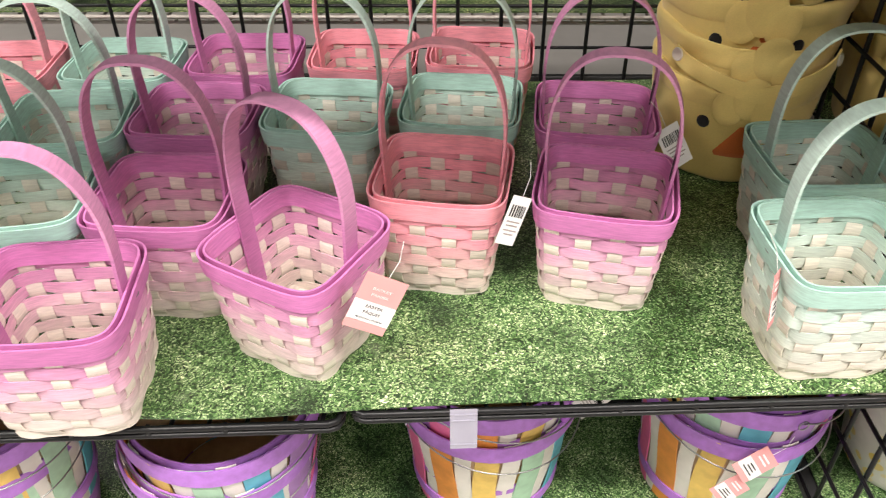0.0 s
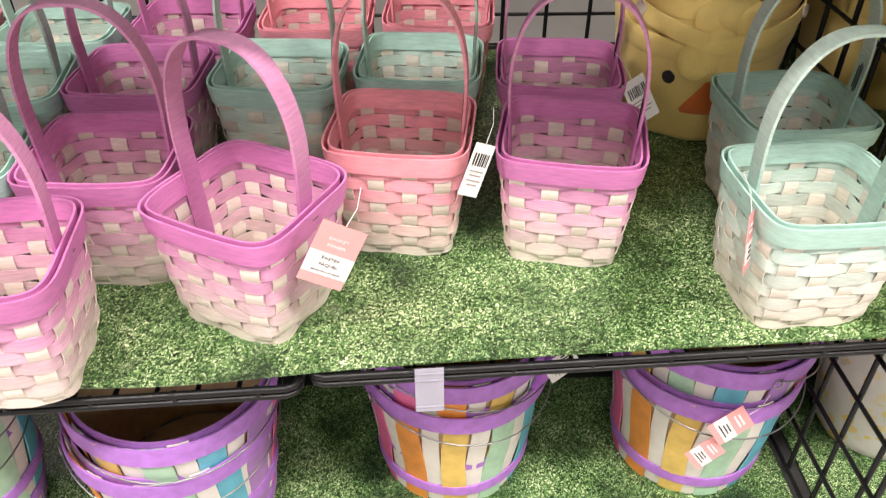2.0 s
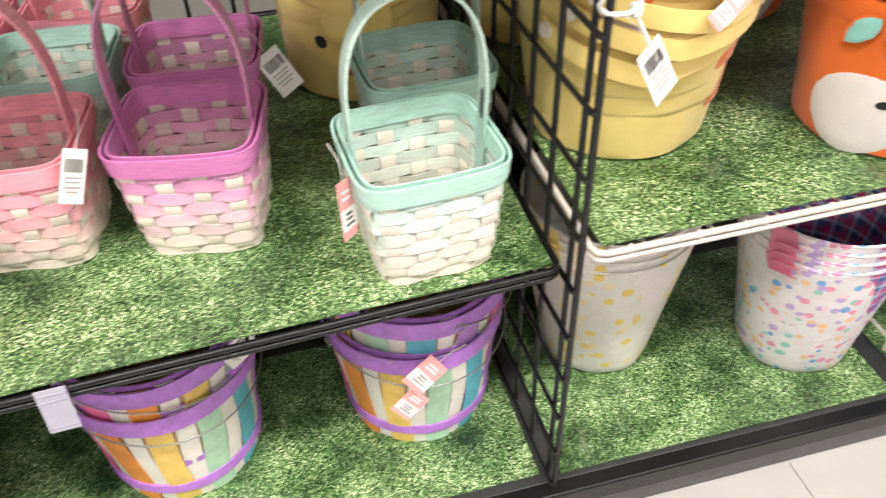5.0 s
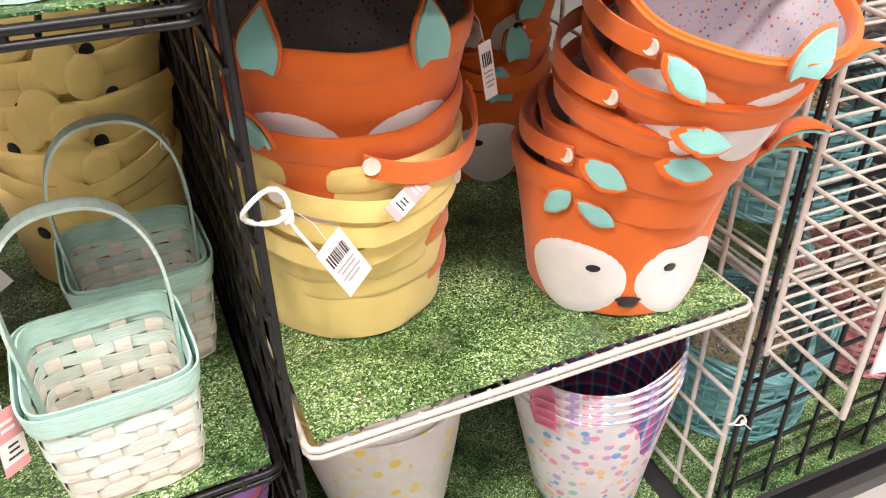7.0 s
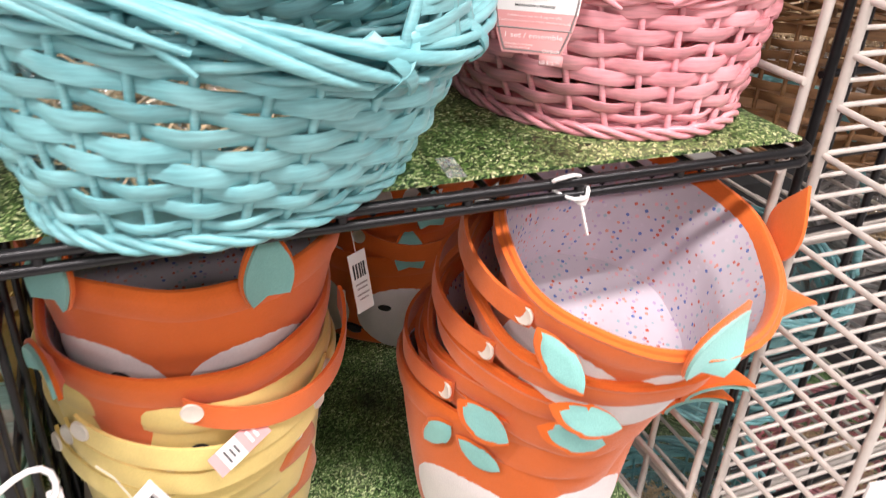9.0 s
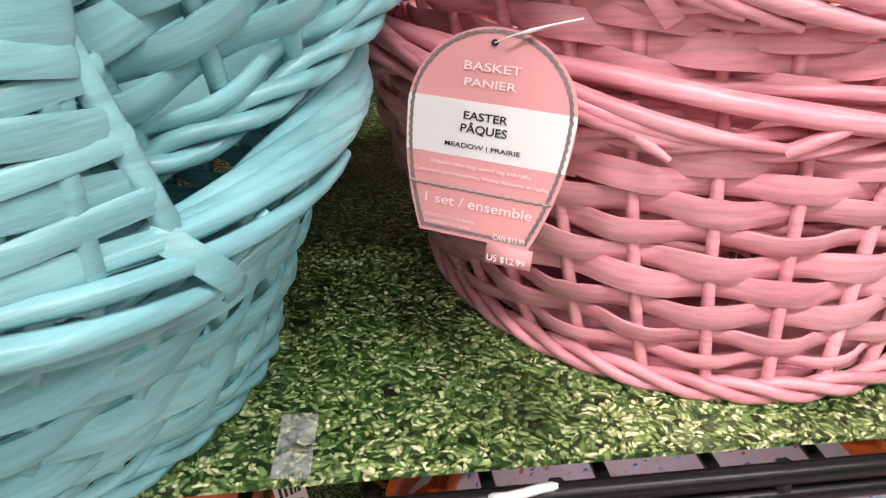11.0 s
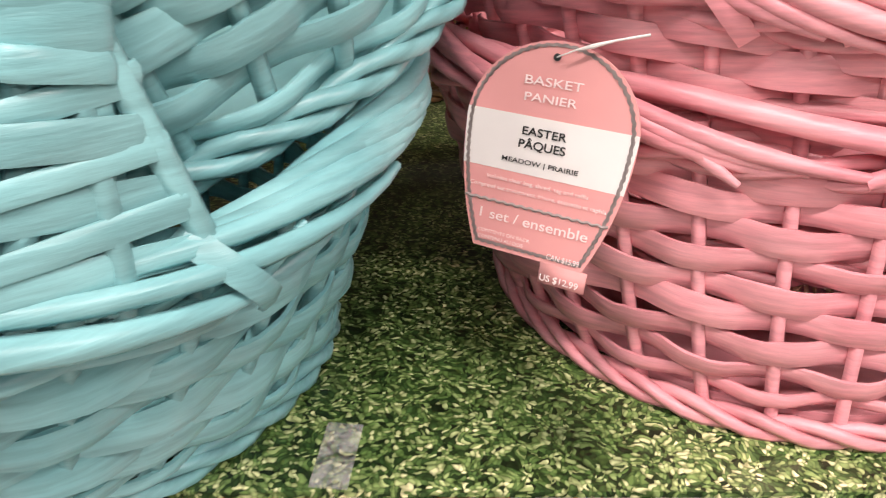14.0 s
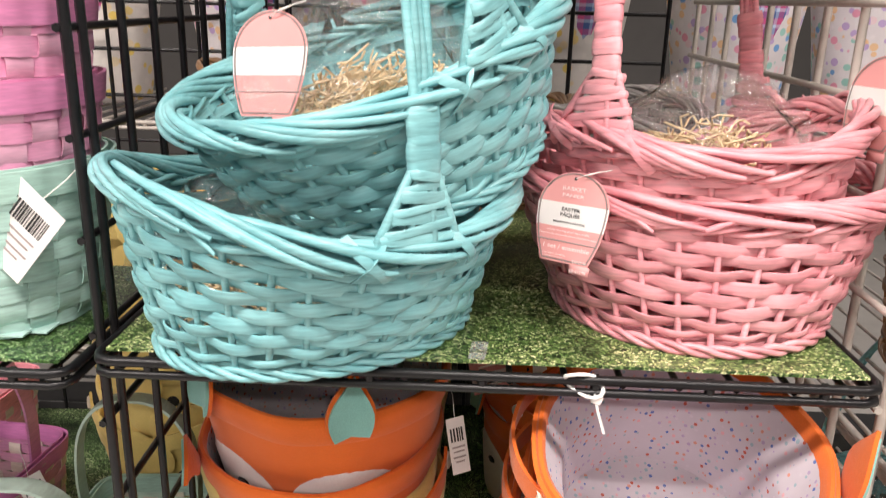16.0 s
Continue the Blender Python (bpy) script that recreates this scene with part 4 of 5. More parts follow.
# ---- willow baskets on the top shelf ----
def willow_mat(name, color, dark):
    m, nt, b = material(name)
    vec = coords(nt)
    fine = noise_tex(nt, coords(nt, (40, 40, 420), 5.0), 1.0, 4, 0.6)
    blot = noise_tex(nt, vec, 22, 3)
    base = ramp(nt, blot, [(0.32, dark), (0.68, color)]).outputs[0]
    oi = nt.nodes.new("ShaderNodeObjectInfo")
    tint = ramp(nt, oi.outputs["Random"], [(0.0, (0.84,) * 3), (1.0, (1.06,) * 3)]).outputs[0]
    out = mix(nt, 1.0, mix(nt, 1.0, base, tint, "MULTIPLY"), ramp(nt, fine, [(0.28, (0.72,) * 3), (0.62, (1.06,) * 3)]).outputs[0], "MULTIPLY")
    nt.links.new(out, b.inputs["Base Color"])
    b.inputs["Roughness"].default_value = 0.34
    bump(nt, b, fine, 0.4, 0.0008)
    return m


TEAL_WILLOW = willow_mat("teal_willow", (0.27, 0.58, 0.60), (0.17, 0.46, 0.49))
PINK_WILLOW = willow_mat("pink_willow", (0.90, 0.43, 0.46), (0.78, 0.29, 0.33))


def willow_basket(m, mat, label, a=0.145, b=0.125, ba=0.118, bb=0.100, H=0.082, lift=0.034, handle=True, seed=0, arch=0.26, at=-1.5708, foot=(0, 0)):
    """An oval boat-shaped basket: upright stakes, split-willow weavers, a rolled border and a handle lashed at the angle at."""
    rnd = random.Random(seed)
    t = thing("willow_basket", label, "basket", m, "willow baskets")
    top = lambda q: H + lift * math.cos(q) ** 2

    def wall(q, h, off=0.0, dz=0.0):
        f = max(0.0, h) ** 0.8
        ra, rb_ = ba + (a - ba) * f, bb + (b - bb) * f
        n = Vector((math.cos(q) / ra, math.sin(q) / rb_, 0)).normalized()
        p = Vector((ra * math.cos(q) + foot[0] * (1 - f), rb_ * math.sin(q) + foot[1] * (1 - f), top(q) * h + 0.006 + dz))
        return p + n * off, n
    N = 31
    for k in range(N):
        q = 2 * math.pi * k / N
        lean = rnd.uniform(-0.03, 0.03)
        part("stake", Geo().tube([wall(q + lean * i / 8, i / 8)[0] for i in range(9)], 0.0023 + 0.0004 * rnd.random(), 6), mat, t)
    # split strips, bowed over one stake and behind the next, wider where they bow out
    rows = 9
    for r in range(rows):
        h = (0.5 + r) / (rows + 1.0) * 0.93 + 0.05
        seg = 6
        n_pts = N * seg
        ph, slant = rnd.random() * 6, rnd.choice((-1, 1))
        hw = 0.0026 if r == 0 else (0.0044 if r < 3 else 0.0049)
        pts, us, vs = [], [], []
        for i in range(n_pts + 1):
            f = i / n_pts
            q = 2 * math.pi * f
            w = math.cos(math.pi * f * N + math.pi * r)
            cell = int(f * N + 0.5 * (r % 2)) // 2
            jig = math.sin(cell * 12.9 + r * 7.7)
            o = 0.0006 + 0.0025 * max(-1, min(1, 1.2 * w))
            drift = slant * 0.0007 * math.sin(math.pi * f * N + math.pi * r) + 0.0008 * jig * max(0, w)
            p, n = wall(q, h + 0.010 * math.sin(2 * q + ph), o, drift)
            tilt = 0.15 * math.sin(5 * q + ph) + 0.16 * jig
            wd = 0.98 + 0.07 * max(-0.6, w) + 0.06 * jig + 0.05 * math.sin(2.3 * q + ph)
            pts.append(p)
            us.append((n + Vector((0, 0, tilt))).normalized())
            vs.append((Vector((0, 0, 1)) - n * (tilt - 0.16)).normalized() * wd)
        tt = 0.0008
        part("weaver", Geo().sweep(pts, us, vs, [(-tt, -hw), (tt * 0.6, -hw), (tt * 1.5, -hw * 0.6), (tt * 1.9, 0), (tt * 1.5, hw * 0.6), (tt * 0.6, hw), (-tt, hw), (-tt * 0.2, 0)]), mat, t)
    part("bottom", Geo().lathe([(0.0008, 0.006), (1.0, 0.006), (1.0, 0.010), (0.0008, 0.010)], 40, lambda q, r, z: (ba * 0.97 * r * math.cos(q) + foot[0], bb * 0.97 * r * math.sin(q) + foot[1], z)), mat, t)
    for k in range(3):
        pts = [wall(2 * math.pi * i / 100, 0.02, 0.003 + 0.0022 * math.sin(i * 0.75 + k * 2.1), -0.002 + 0.0032 * math.cos(i * 0.75 + k * 2.1))[0] for i in range(100)]
        part("foot_cane", Geo().tube(pts, 0.0024, 6, True), mat, t)
    for k in range(3):
        pts = [wall(2 * math.pi * i / 150, 0.90, 0.001 + 0.0050 * math.cos(2 * math.pi * i * 9 / 150 + k * 2.1), 0.0036 * math.sin(2 * math.pi * i * 9 / 150 + k * 2.1))[0] for i in range(150)]
        part("waling_cane", Geo().tube(pts, 0.0025, 6, True), mat, t)
    # rolled border: each rod rises inside a stake, runs along the top over five more and tucks out below
    for k in range(N):
        q0 = 2 * math.pi * k / N
        span = 2 * math.pi / N * rnd.uniform(6.0, 8.5)
        pts, rs = [], []
        thick = rnd.uniform(0.0026, 0.0036)
        for i in range(23):
            s = i / 22
            roll = -2.3 + 4.6 * s + 0.25 * math.sin(s * 6 + k)
            q = q0 + span * s
            pts.append(wall(q, 1.0, 0.0075 * math.sin(roll) + 0.0015, 0.0095 * math.cos(roll) - 0.003 + 0.001 * math.sin(k * 3.1))[0])
            rs.append(thick * min(1.0, 0.55 + 2.5 * (1 - s), 0.7 + 3 * s))
        part("rim_rod", Geo().tube(pts, rs, 7), mat, t)
    for k in range(7):
        q0 = 2 * math.pi * (k + rnd.random()) / 7
        up = rnd.choice((-1, 1))
        pts = [wall(q0 + 0.05 * i, 0.93, 0.0065 + 0.0012 * i, up * 0.004 * (i - 1))[0] for i in range(4)]
        part("tucked_end", Geo().tube(pts, [0.0026, 0.0027, 0.0022, 0.0012], 6), mat, t)
    if not handle:
        return t
    ends = [wall(at, 0.97)[0], wall(at + math.pi, 0.97)[0]]
    mid, half = (ends[0] + ends[1]) / 2, (ends[0] - ends[1]) / 2
    M = 150
    path = []
    for i in range(M + 1):
        f = math.pi * i / M
        g_ = math.sin(f)
        path.append(mid + half * (math.copysign(abs(math.cos(f)) ** 0.85, math.cos(f)) * (1 - 0.05 * g_)) + Vector((0, 0, arch * g_ ** 0.85)))
    fore = half.normalized()
    fore = Vector((fore.x, fore.y, 0)).normalized()
    side = Vector((-fore.y, fore.x, 0))
    for k in (-1.5, -0.5, 0.5, 1.5):
        part("handle_rod", Geo().tube([p + side * (k * 0.0040) + fore * (0.0006 * math.sin(i * 0.5 + k * 3)) for i, p in enumerate(path)], 0.0029, 7), mat, t)

    def wrap(name, p, d, half_w, depth, hh, skew, lump):
        ny = d.cross(side).normalized()
        ring = []
        for j in range(20):
            w = 2 * math.pi * j / 20
            cx, sy = math.copysign(abs(math.cos(w)) ** 0.6, math.cos(w)), math.copysign(abs(math.sin(w)) ** 0.8, math.sin(w))
            ring.append(p + side * (half_w * cx) + ny * (depth * sy * (1 + lump * math.cos(3 * w))) + d * (skew * cx))
        us = [(q_ - p - d * (q_ - p).dot(d)).normalized() for q_ in ring]
        part(name, Geo().sweep(ring, us, [d] * 20, [(-0.0006, -hh), (0.0005, -hh), (0.0009, -hh * 0.7), (0.0010, 0.1 * hh), (0.0006, hh * 0.7), (-0.0002, hh), (-0.0010, hh)], True), mat, t)

    for s, base in ((1, ends[0]), (-1, ends[1])):
        out = fore * s
        line = path if s > 0 else path[::-1]
        walk_, neck = 0.0, 1
        while walk_ < 0.043:
            walk_ += (line[neck] - line[neck - 1]).length
            neck += 1
        top_p = line[neck]
        q_at = at if s > 0 else at + math.pi
        legs = []
        for k, dq in enumerate((-0.036, -0.015, 0.004, 0.023)):
            lo = wall(q_at + dq / a, 0.90, 0.002)[0]
            hi = wall(q_at + dq * 0.92 / a, 1.0, 0.003, 0.006)[0]
            part("leg_rod", Geo().tube([lo, hi, hi.lerp(top_p + side * (k - 1.5) * 0.005, 0.55), top_p + side * (k - 1.5) * 0.0052], [0.0024, 0.0031, 0.0031, 0.0028], 7), mat, t)
            legs.append(hi)
        wide = (legs[0] - legs[-1]).length / 2
        foot_mid = (legs[0] + legs[-1]) / 2
        K = 7
        for k in range(K):
            f = (k + 0.25) / K
            p = foot_mid.lerp(top_p, f) + out * 0.001 * math.sin(k * 2.2)
            d = ((top_p - foot_mid).normalized() + side * 0.10 * math.sin(k * 1.7)).normalized()
            wrap("leg_lashing", p, d, wide * (1 - f) + 0.0092 * f + 0.0012 * math.sin(k * 2.9), 0.0047, 0.0031 + 0.0006 * math.sin(k * 3.7), 0.0018 * (1 if k % 2 else -1), 0.22)
        # crossed strips that bind the foot of the lashing to the border
        for k, (dq0, dq1) in enumerate(((-0.052, -0.026), (-0.028, -0.046), (0.016, 0.036))):
            pts, us, vs = [], [], []
            for i in range(11):
                f = i / 10
                p, n = wall(q_at + (dq0 + (dq1 - dq0) * f) / a, 1.0, 0.0105 - 0.012 * abs(f - 0.5) ** 2 * 3, 0.010 - 0.026 * f)
                pts.append(p)
                us.append(n)
                vs.append((Vector((-n.y, n.x, 0)) + Vector((0, 0, 0.6))).normalized())
            part("cross_strip", Geo().sweep(pts, us, vs, [(-0.0008, -0.0032), (0.0008, -0.0032), (0.0018, 0), (0.0008, 0.0032), (-0.0008, 0.0032)]), mat, t)
        i, step = neck, 0
        while step < 5 and i < M - 2:
            p, d = line[i], (line[i + 1] - line[i - 1]).normalized()
            wrap("handle_wrap", p + d * 0.002, d, 0.0102 + 0.0007 * math.sin(step * 2.1), 0.0043, 0.0058, 0.0012 * math.sin(step * 3.3), 0.05)
            i += max(1, round(0.0098 / (line[i + 1] - line[i]).length))
            step += 1
    for i in range(M // 2 - 20, M // 2 + 21, 3):
        wrap("handle_wrap", path[i], (path[i + 1] - path[i - 1]).normalized(), 0.0102, 0.0043, 0.0048, 0.001 * math.sin(i), 0.05)
    return t


def shred_bag(m, rx, ry, rz, seed, film=True):
    """Crinkled paper shred in a clear bag."""
    rnd = random.Random(seed)
    t = thing("shred_bag", "clear bag of tan crinkled paper shred", "basket filler", m, "basket filler")
    g = Geo()
    for k in range(380):
        q, rr = rnd.random() * 6.283, 0.75 * rnd.random() ** 0.5
        p = Vector((rr * rx * math.cos(q), rr * ry * math.sin(q), (0.15 + 0.75 * rnd.random() * (1 - rr * rr)) * rz))
        d = Vector((rnd.gauss(0, 1), rnd.gauss(0, 1), rnd.gauss(0, 0.4))).normalized()
        e = Vector((rnd.gauss(0, 1), rnd.gauss(0, 1), rnd.gauss(0, 0.6))).normalized()
        L = rnd.uniform(0.015, 0.035)
        g.tube([p + d * (L * (i / 5 - 0.5)) + e * (0.008 * math.sin(i * 1.3 + k)) for i in range(6)], 0.0009, 4)
    tagged(part("paper_shred", g, SHRED, t), kind="stuff")
    if film:
        def shape(q, r, z):
            w = 1 + 0.10 * math.sin(5 * q + 9 * z) + 0.06 * math.sin(11 * q - 30 * z)
            return (rx * r * w * math.cos(q), ry * r * w * math.sin(q), rz * z * (1 + 0.12 * math.sin(4 * q)))
        prof = [(0.02, 0.0), (0.8, 0.05), (1.0, 0.4), (0.92, 0.9), (0.5, 1.25), (0.02, 1.35), (0.02, 1.345), (0.49, 1.24), (0.91, 0.895), (0.985, 0.4), (0.79, 0.06), (0.02, 0.01)]
        ob = part("clear_wrap", Geo().lathe(prof, 40, shape), FILM, t)
        ob.visible_shadow = False
    return t


willow_basket(pose(0.703, 0.650, TOP - 0.001, 0, 0, 36.7), TEAL_WILLOW, "teal painted willow basket with a rolled rim and wrapped handle", 0.140, 0.147, 0.117, 0.086, 0.090, 0.034, seed=1, arch=0.31, at=-1.55, foot=(-0.001, -0.011))
willow_basket(pose(0.768, 0.670, TOP + 0.115, 6.8, -20, 21.2), TEAL_WILLOW, "teal painted willow basket tilted inside another one", 0.1385, 0.1165, 0.1035, 0.1000, 0.084, 0.010, seed=2, at=5.15)
willow_basket(pose(1.007, 0.7295, TOP - 0.001, 0, 0, -2.4), PINK_WILLOW, "pink painted willow basket with a rolled rim, holding another", 0.149, 0.116, 0.106, 0.121, 0.098, 0.006, seed=3, handle=False, foot=(-0.002, -0.004))
willow_basket(pose(1.0044, 0.7228, TOP + 0.034, -8.4, -2.8, 8.9), PINK_WILLOW, "pink painted willow basket with a wrapped handle, nested inside another", 0.1295, 0.1260, 0.0960, 0.0915, 0.083, 0.038, seed=4, at=3.86)
shred_bag(pose(0.665, 0.625, TOP + 0.012), 0.085, 0.07, 0.075, 1)
shred_bag(pose(0.750, 0.665, TOP + 0.135, 6, -20), 0.085, 0.075, 0.075, 2)
shred_bag(pose(1.0, 0.722, TOP + 0.012), 0.07, 0.07, 0.03, 3)
shred_bag(pose(1.005, 0.712, TOP + 0.085), 0.088, 0.080, 0.075, 4)


# ---- the printed tag on the pink willow basket ----
def lettering(parent, text, u, v, height, width, mat, bold=0.0):
    """A line of built-in lettering, centred at (u, v) of the tag, fitted to its size."""
    cu = bpy.data.curves.new("lettering", "FONT")
    cu.body, cu.size, cu.align_x, cu.align_y = text, height / 0.95, "CENTER", "CENTER"
    cu.extrude, cu.offset = 0.00003, bold * height
    cu.materials.append(mat)
    ob = new("lettering", cu)
    ob.parent = parent
    bpy.context.view_layer.update()
    k = width / max(1e-6, ob.dimensions.x)
    ob.matrix_basis = Matrix.Translation((u, v, 0.00075)) @ Matrix.Diagonal((k, 1, 1, 1))
    return ob


TAG_SCALE, TAG_TURN = 1.0e-4, math.radians(12.1)


def tag_uv(x, y):
    dx, dy = x - 422, y - 127
    return ((dx * math.cos(TAG_TURN) + dy * math.sin(TAG_TURN)) * TAG_SCALE, (dx * math.sin(TAG_TURN) - dy * math.cos(TAG_TURN)) * TAG_SCALE * 0.93)


def basket_tag(m, full=True):
    """A rounded swing tag: pink with a white band, a wavy grey border and lettering."""
    t = thing("swing_tag", "pink and white swing tag with printed lettering", "tag", m, "swing tags")
    W, R = 0.0292, 0.0275
    cx, cy = tag_uv(382, 370)
    outline = [(cx + W * math.cos(q), cy + R * 1.02 * math.sin(q)) for q in [math.pi * i / 24 for i in range(25)]]
    yb = tag_uv(280, 830)[1]
    low = [(cx - W * (1 - 0.33 * f * f), cy + (yb - cy) * f) for f in [i / 8 for i in range(1, 9)]]
    full_outline = outline + low + [(-(p[0] - cx) + cx, p[1]) for p in low[::-1]]
    put = lambda dz: (lambda x, y, d: Vector((x, y, dz + d)))
    part("card", Geo().plate(full_outline, 0.0006, put(0)), PINK_CARD, t)
    fx, fy = 0.0141, yb
    part("price_flap", Geo().plate([(fx - 0.0075, fy), (fx - 0.0075, fy - 0.007), (fx + 0.0085, fy - 0.007), (fx + 0.0085, fy)], 0.0006, put(0.0)), PINK_CARD, t)
    y1, y0 = tag_uv(400, 340)[1], tag_uv(350, 540)[1]
    band = [(cx - W, y0), (cx + W, y0), (cx + W, cy), (cx + W * math.cos(math.asin(min(1, max(0, y1 - cy) / R))), y1), (cx - W * math.cos(math.asin(min(1, max(0, y1 - cy) / R))), y1), (cx - W, cy)]
    if y0 < cy:
        f = (cy - y0) / (cy - yb)
        band[0], band[1] = (cx - W * (1 - 0.33 * f * f), y0), (cx + W * (1 - 0.33 * f * f), y0)
    part("white_band", Geo().plate(band, 0.0005, put(0.0002)), WHITE_CARD, t)
    ring = [(cx + (x - cx) * 0.94, cy + (y - cy) * 0.955) for x, y in full_outline]
    dense = []
    for i in range(len(ring)):
        (xa, ya), (xb, yb2) = ring[i], ring[(i + 1) % len(ring)]
        n = max(1, int(math.hypot(xb - xa, yb2 - ya) / 0.0006))
        dense += [(xa + (xb - xa) * k / n, ya + (yb2 - ya) * k / n) for k in range(n)]
    pts = [Vector((x + 0.00025 * math.sin(i * 1.5), y + 0.00025 * math.cos(i * 1.5), 0.00062)) for i, (x, y) in enumerate(dense)]
    part("wavy_border", Geo().sweep(pts, [Vector((1, 0, 0))] * len(pts), [Vector((0, 1, 0))] * len(pts), [(-0.0005, -0.0004), (0.0005, -0.0004), (0.0005, 0.0004), (-0.0005, 0.0004)], True), GREY_INK, t)
    yl = tag_uv(320, 655)[1]
    part("wavy_line", Geo().tube([(cx - W * 0.86 + W * 1.72 * i / 60, yl + 0.0003 * math.sin(i * 1.6), 0.0005) for i in range(61)], 0.0005, 5), GREY_INK, t)
    part("eyelet", Geo().lathe([(0.0001, 0.0006), (0.0012, 0.0006), (0.0012, 0.0008), (0.0001, 0.0008)], 16), BLACK_INK, t)
    part("tag_pin", Geo().tube([(0, 0, 0.001), (0.007, 0.003, 0.004), (0.012, 0.005, 0.003), (0.018, 0.0075, 0.002), (0.027, 0.0105, 0.0)], [0.00025, 0.0003, 0.0008, 0.0004, 0.0005], 6), NYLON, t, "clear nylon tag pin")
    if full:
        for text, x, y, h, w, mat, bold in (("BASKET", 406, 215, 38, 182, PALE_PINK, 0.008), ("PANIER", 392, 271, 36, 166, PALE_PINK, 0.008), ("EASTER", 367, 388, 36, 142, BLACK_INK, 0.015),
                                            ("PÂQUES", 357, 434, 38, 150, BLACK_INK, 0.015), ("MEADOW | PRAIRIE", 346, 496, 21, 246, BLACK_INK, 0.01),
                                            ("Includes clear bag, shred, tag and raffia", 334, 569, 19, 330, PALE_PINK, 0.0), ("Comprend sac transparent, frisure, étiquette et raphia", 330, 605, 19, 445, PALE_PINK, 0.0),
                                            ("1 set / ensemble", 309, 706, 46, 355, PALE_PINK, 0.006), ("CONTENTS ON BACK", 209, 751, 16, 178, PALE_PINK, 0.0), ("CONTENU AU DOS", 195, 772, 16, 155, PALE_PINK, 0.0),
                                            ("CAN $15.99", 414, 832, 26, 104, PALE_PINK, 0.01), ("US $12.99", 397, 910, 30, 124, PALE_PINK, 0.01)):
            u, v = tag_uv(x, y)
            lettering(t, text, u, v, h * TAG_SCALE, w * TAG_SCALE, mat, bold)
    return t


def tag_pose(hole, right, up):
    r = Vector(right).normalized()
    u = Vector(up)
    u = (u - r * u.dot(r)).normalized()
    n = r.cross(u)
    return Matrix.Translation(hole) @ Matrix((r, u, n)).transposed().to_4x4()


basket_tag(tag_pose((0.8935, 0.629, 1.2085), (0.809, -0.51, 0.004), (0.167, 0.156, 0.883)) @ Matrix.Diagonal((0.93, 0.90, 1, 1)))


# ---- stock seen through the wires ----
BROWN_WILLOW = willow_mat("brown_willow", (0.36, 0.20, 0.09), (0.20, 0.10, 0.045))
GREY_WILLOW = willow_mat("grey_willow", (0.55, 0.52, 0.50), (0.36, 0.33, 0.32))
willow_basket(pose(0.80, 1.08, TOP - 0.001, 0, 0, 10), BROWN_WILLOW, "brown willow basket at the back of the shelf", handle=False, seed=7)
willow_basket(pose(1.0, 1.12, TOP - 0.001, 0, 0, 60), GREY_WILLOW, "grey willow basket at the back of the shelf", handle=False, seed=8)
willow_basket(pose(0.62, 1.12, TOP - 0.001, 0, 0, 40), BROWN_WILLOW, "brown willow basket at the back of the shelf", handle=False, H=0.12, seed=9)

for k, (x, y) in enumerate(((0.425, 0.69), (0.215, 0.69))):
    square_basket(pose(x, y, 1.0705), ROUND_MINT, "round mint chip basket holding a pink one", "round chip baskets", round_at, "round_basket", 0.118, 0.078, 0.097, 24, 8, False)
    square_basket(pose(x, y, 1.0705 + 0.062, 0, 0, 9), ROUND_PINK, "round pink chip basket nested in a mint one", "round chip baskets", round_at, "round_basket", 0.118, 0.076, 0.095, 24, 8, False)
    square_basket(pose(x, y, 1.0705 + 0.122, 0, 0, 17), ROUND_PURPLE if k % 2 else ROUND_PINK, "round chip basket nested at the top of a stack", "round chip baskets", round_at, "round_basket", 0.118, 0.076, 0.095, 24, 8, False)

# next bay behind the black grid: shelves, wrapped baskets and a white rack hung in front
wire_shelf("wire_shelf_7", 1.19, 2.05, 0.66, 1.33, 0.60, WHITE_WIRE, "white wire shelf in the next bay")
wire_shelf("wire_shelf_8", 1.19, 2.05, 0.66, 1.33, 0.95, WHITE_WIRE, "white wire shelf in the next bay")
for k, (x, y, z, mat, lab) in enumerate(((1.36, 0.84, DECK, TEAL_WILLOW, "teal willow basket in clear wrap"), (1.70, 0.86, DECK, PINK_WILLOW, "pink willow basket in clear wrap"),
                                         (1.36, 0.86, 0.612, TEAL_WILLOW, "teal willow basket in clear wrap"), (1.40, 0.86, 0.962, BROWN_WILLOW, "brown willow basket in clear wrap"),
                                         (1.72, 0.88, 0.612, GREY_WILLOW, "grey willow basket in clear wrap"), (1.75, 0.88, 0.962, BROWN_WILLOW, "brown willow basket in clear wrap"))):
    willow_basket(pose(x, y, z, 0, 0, 20 * k), mat, lab, a=0.15, b=0.14, ba=0.13, bb=0.12, H=0.15, lift=0.02, seed=20 + k)
    shred_bag(pose(x, y, z + 0.09), 0.11, 0.10, 0.09, 30 + k)

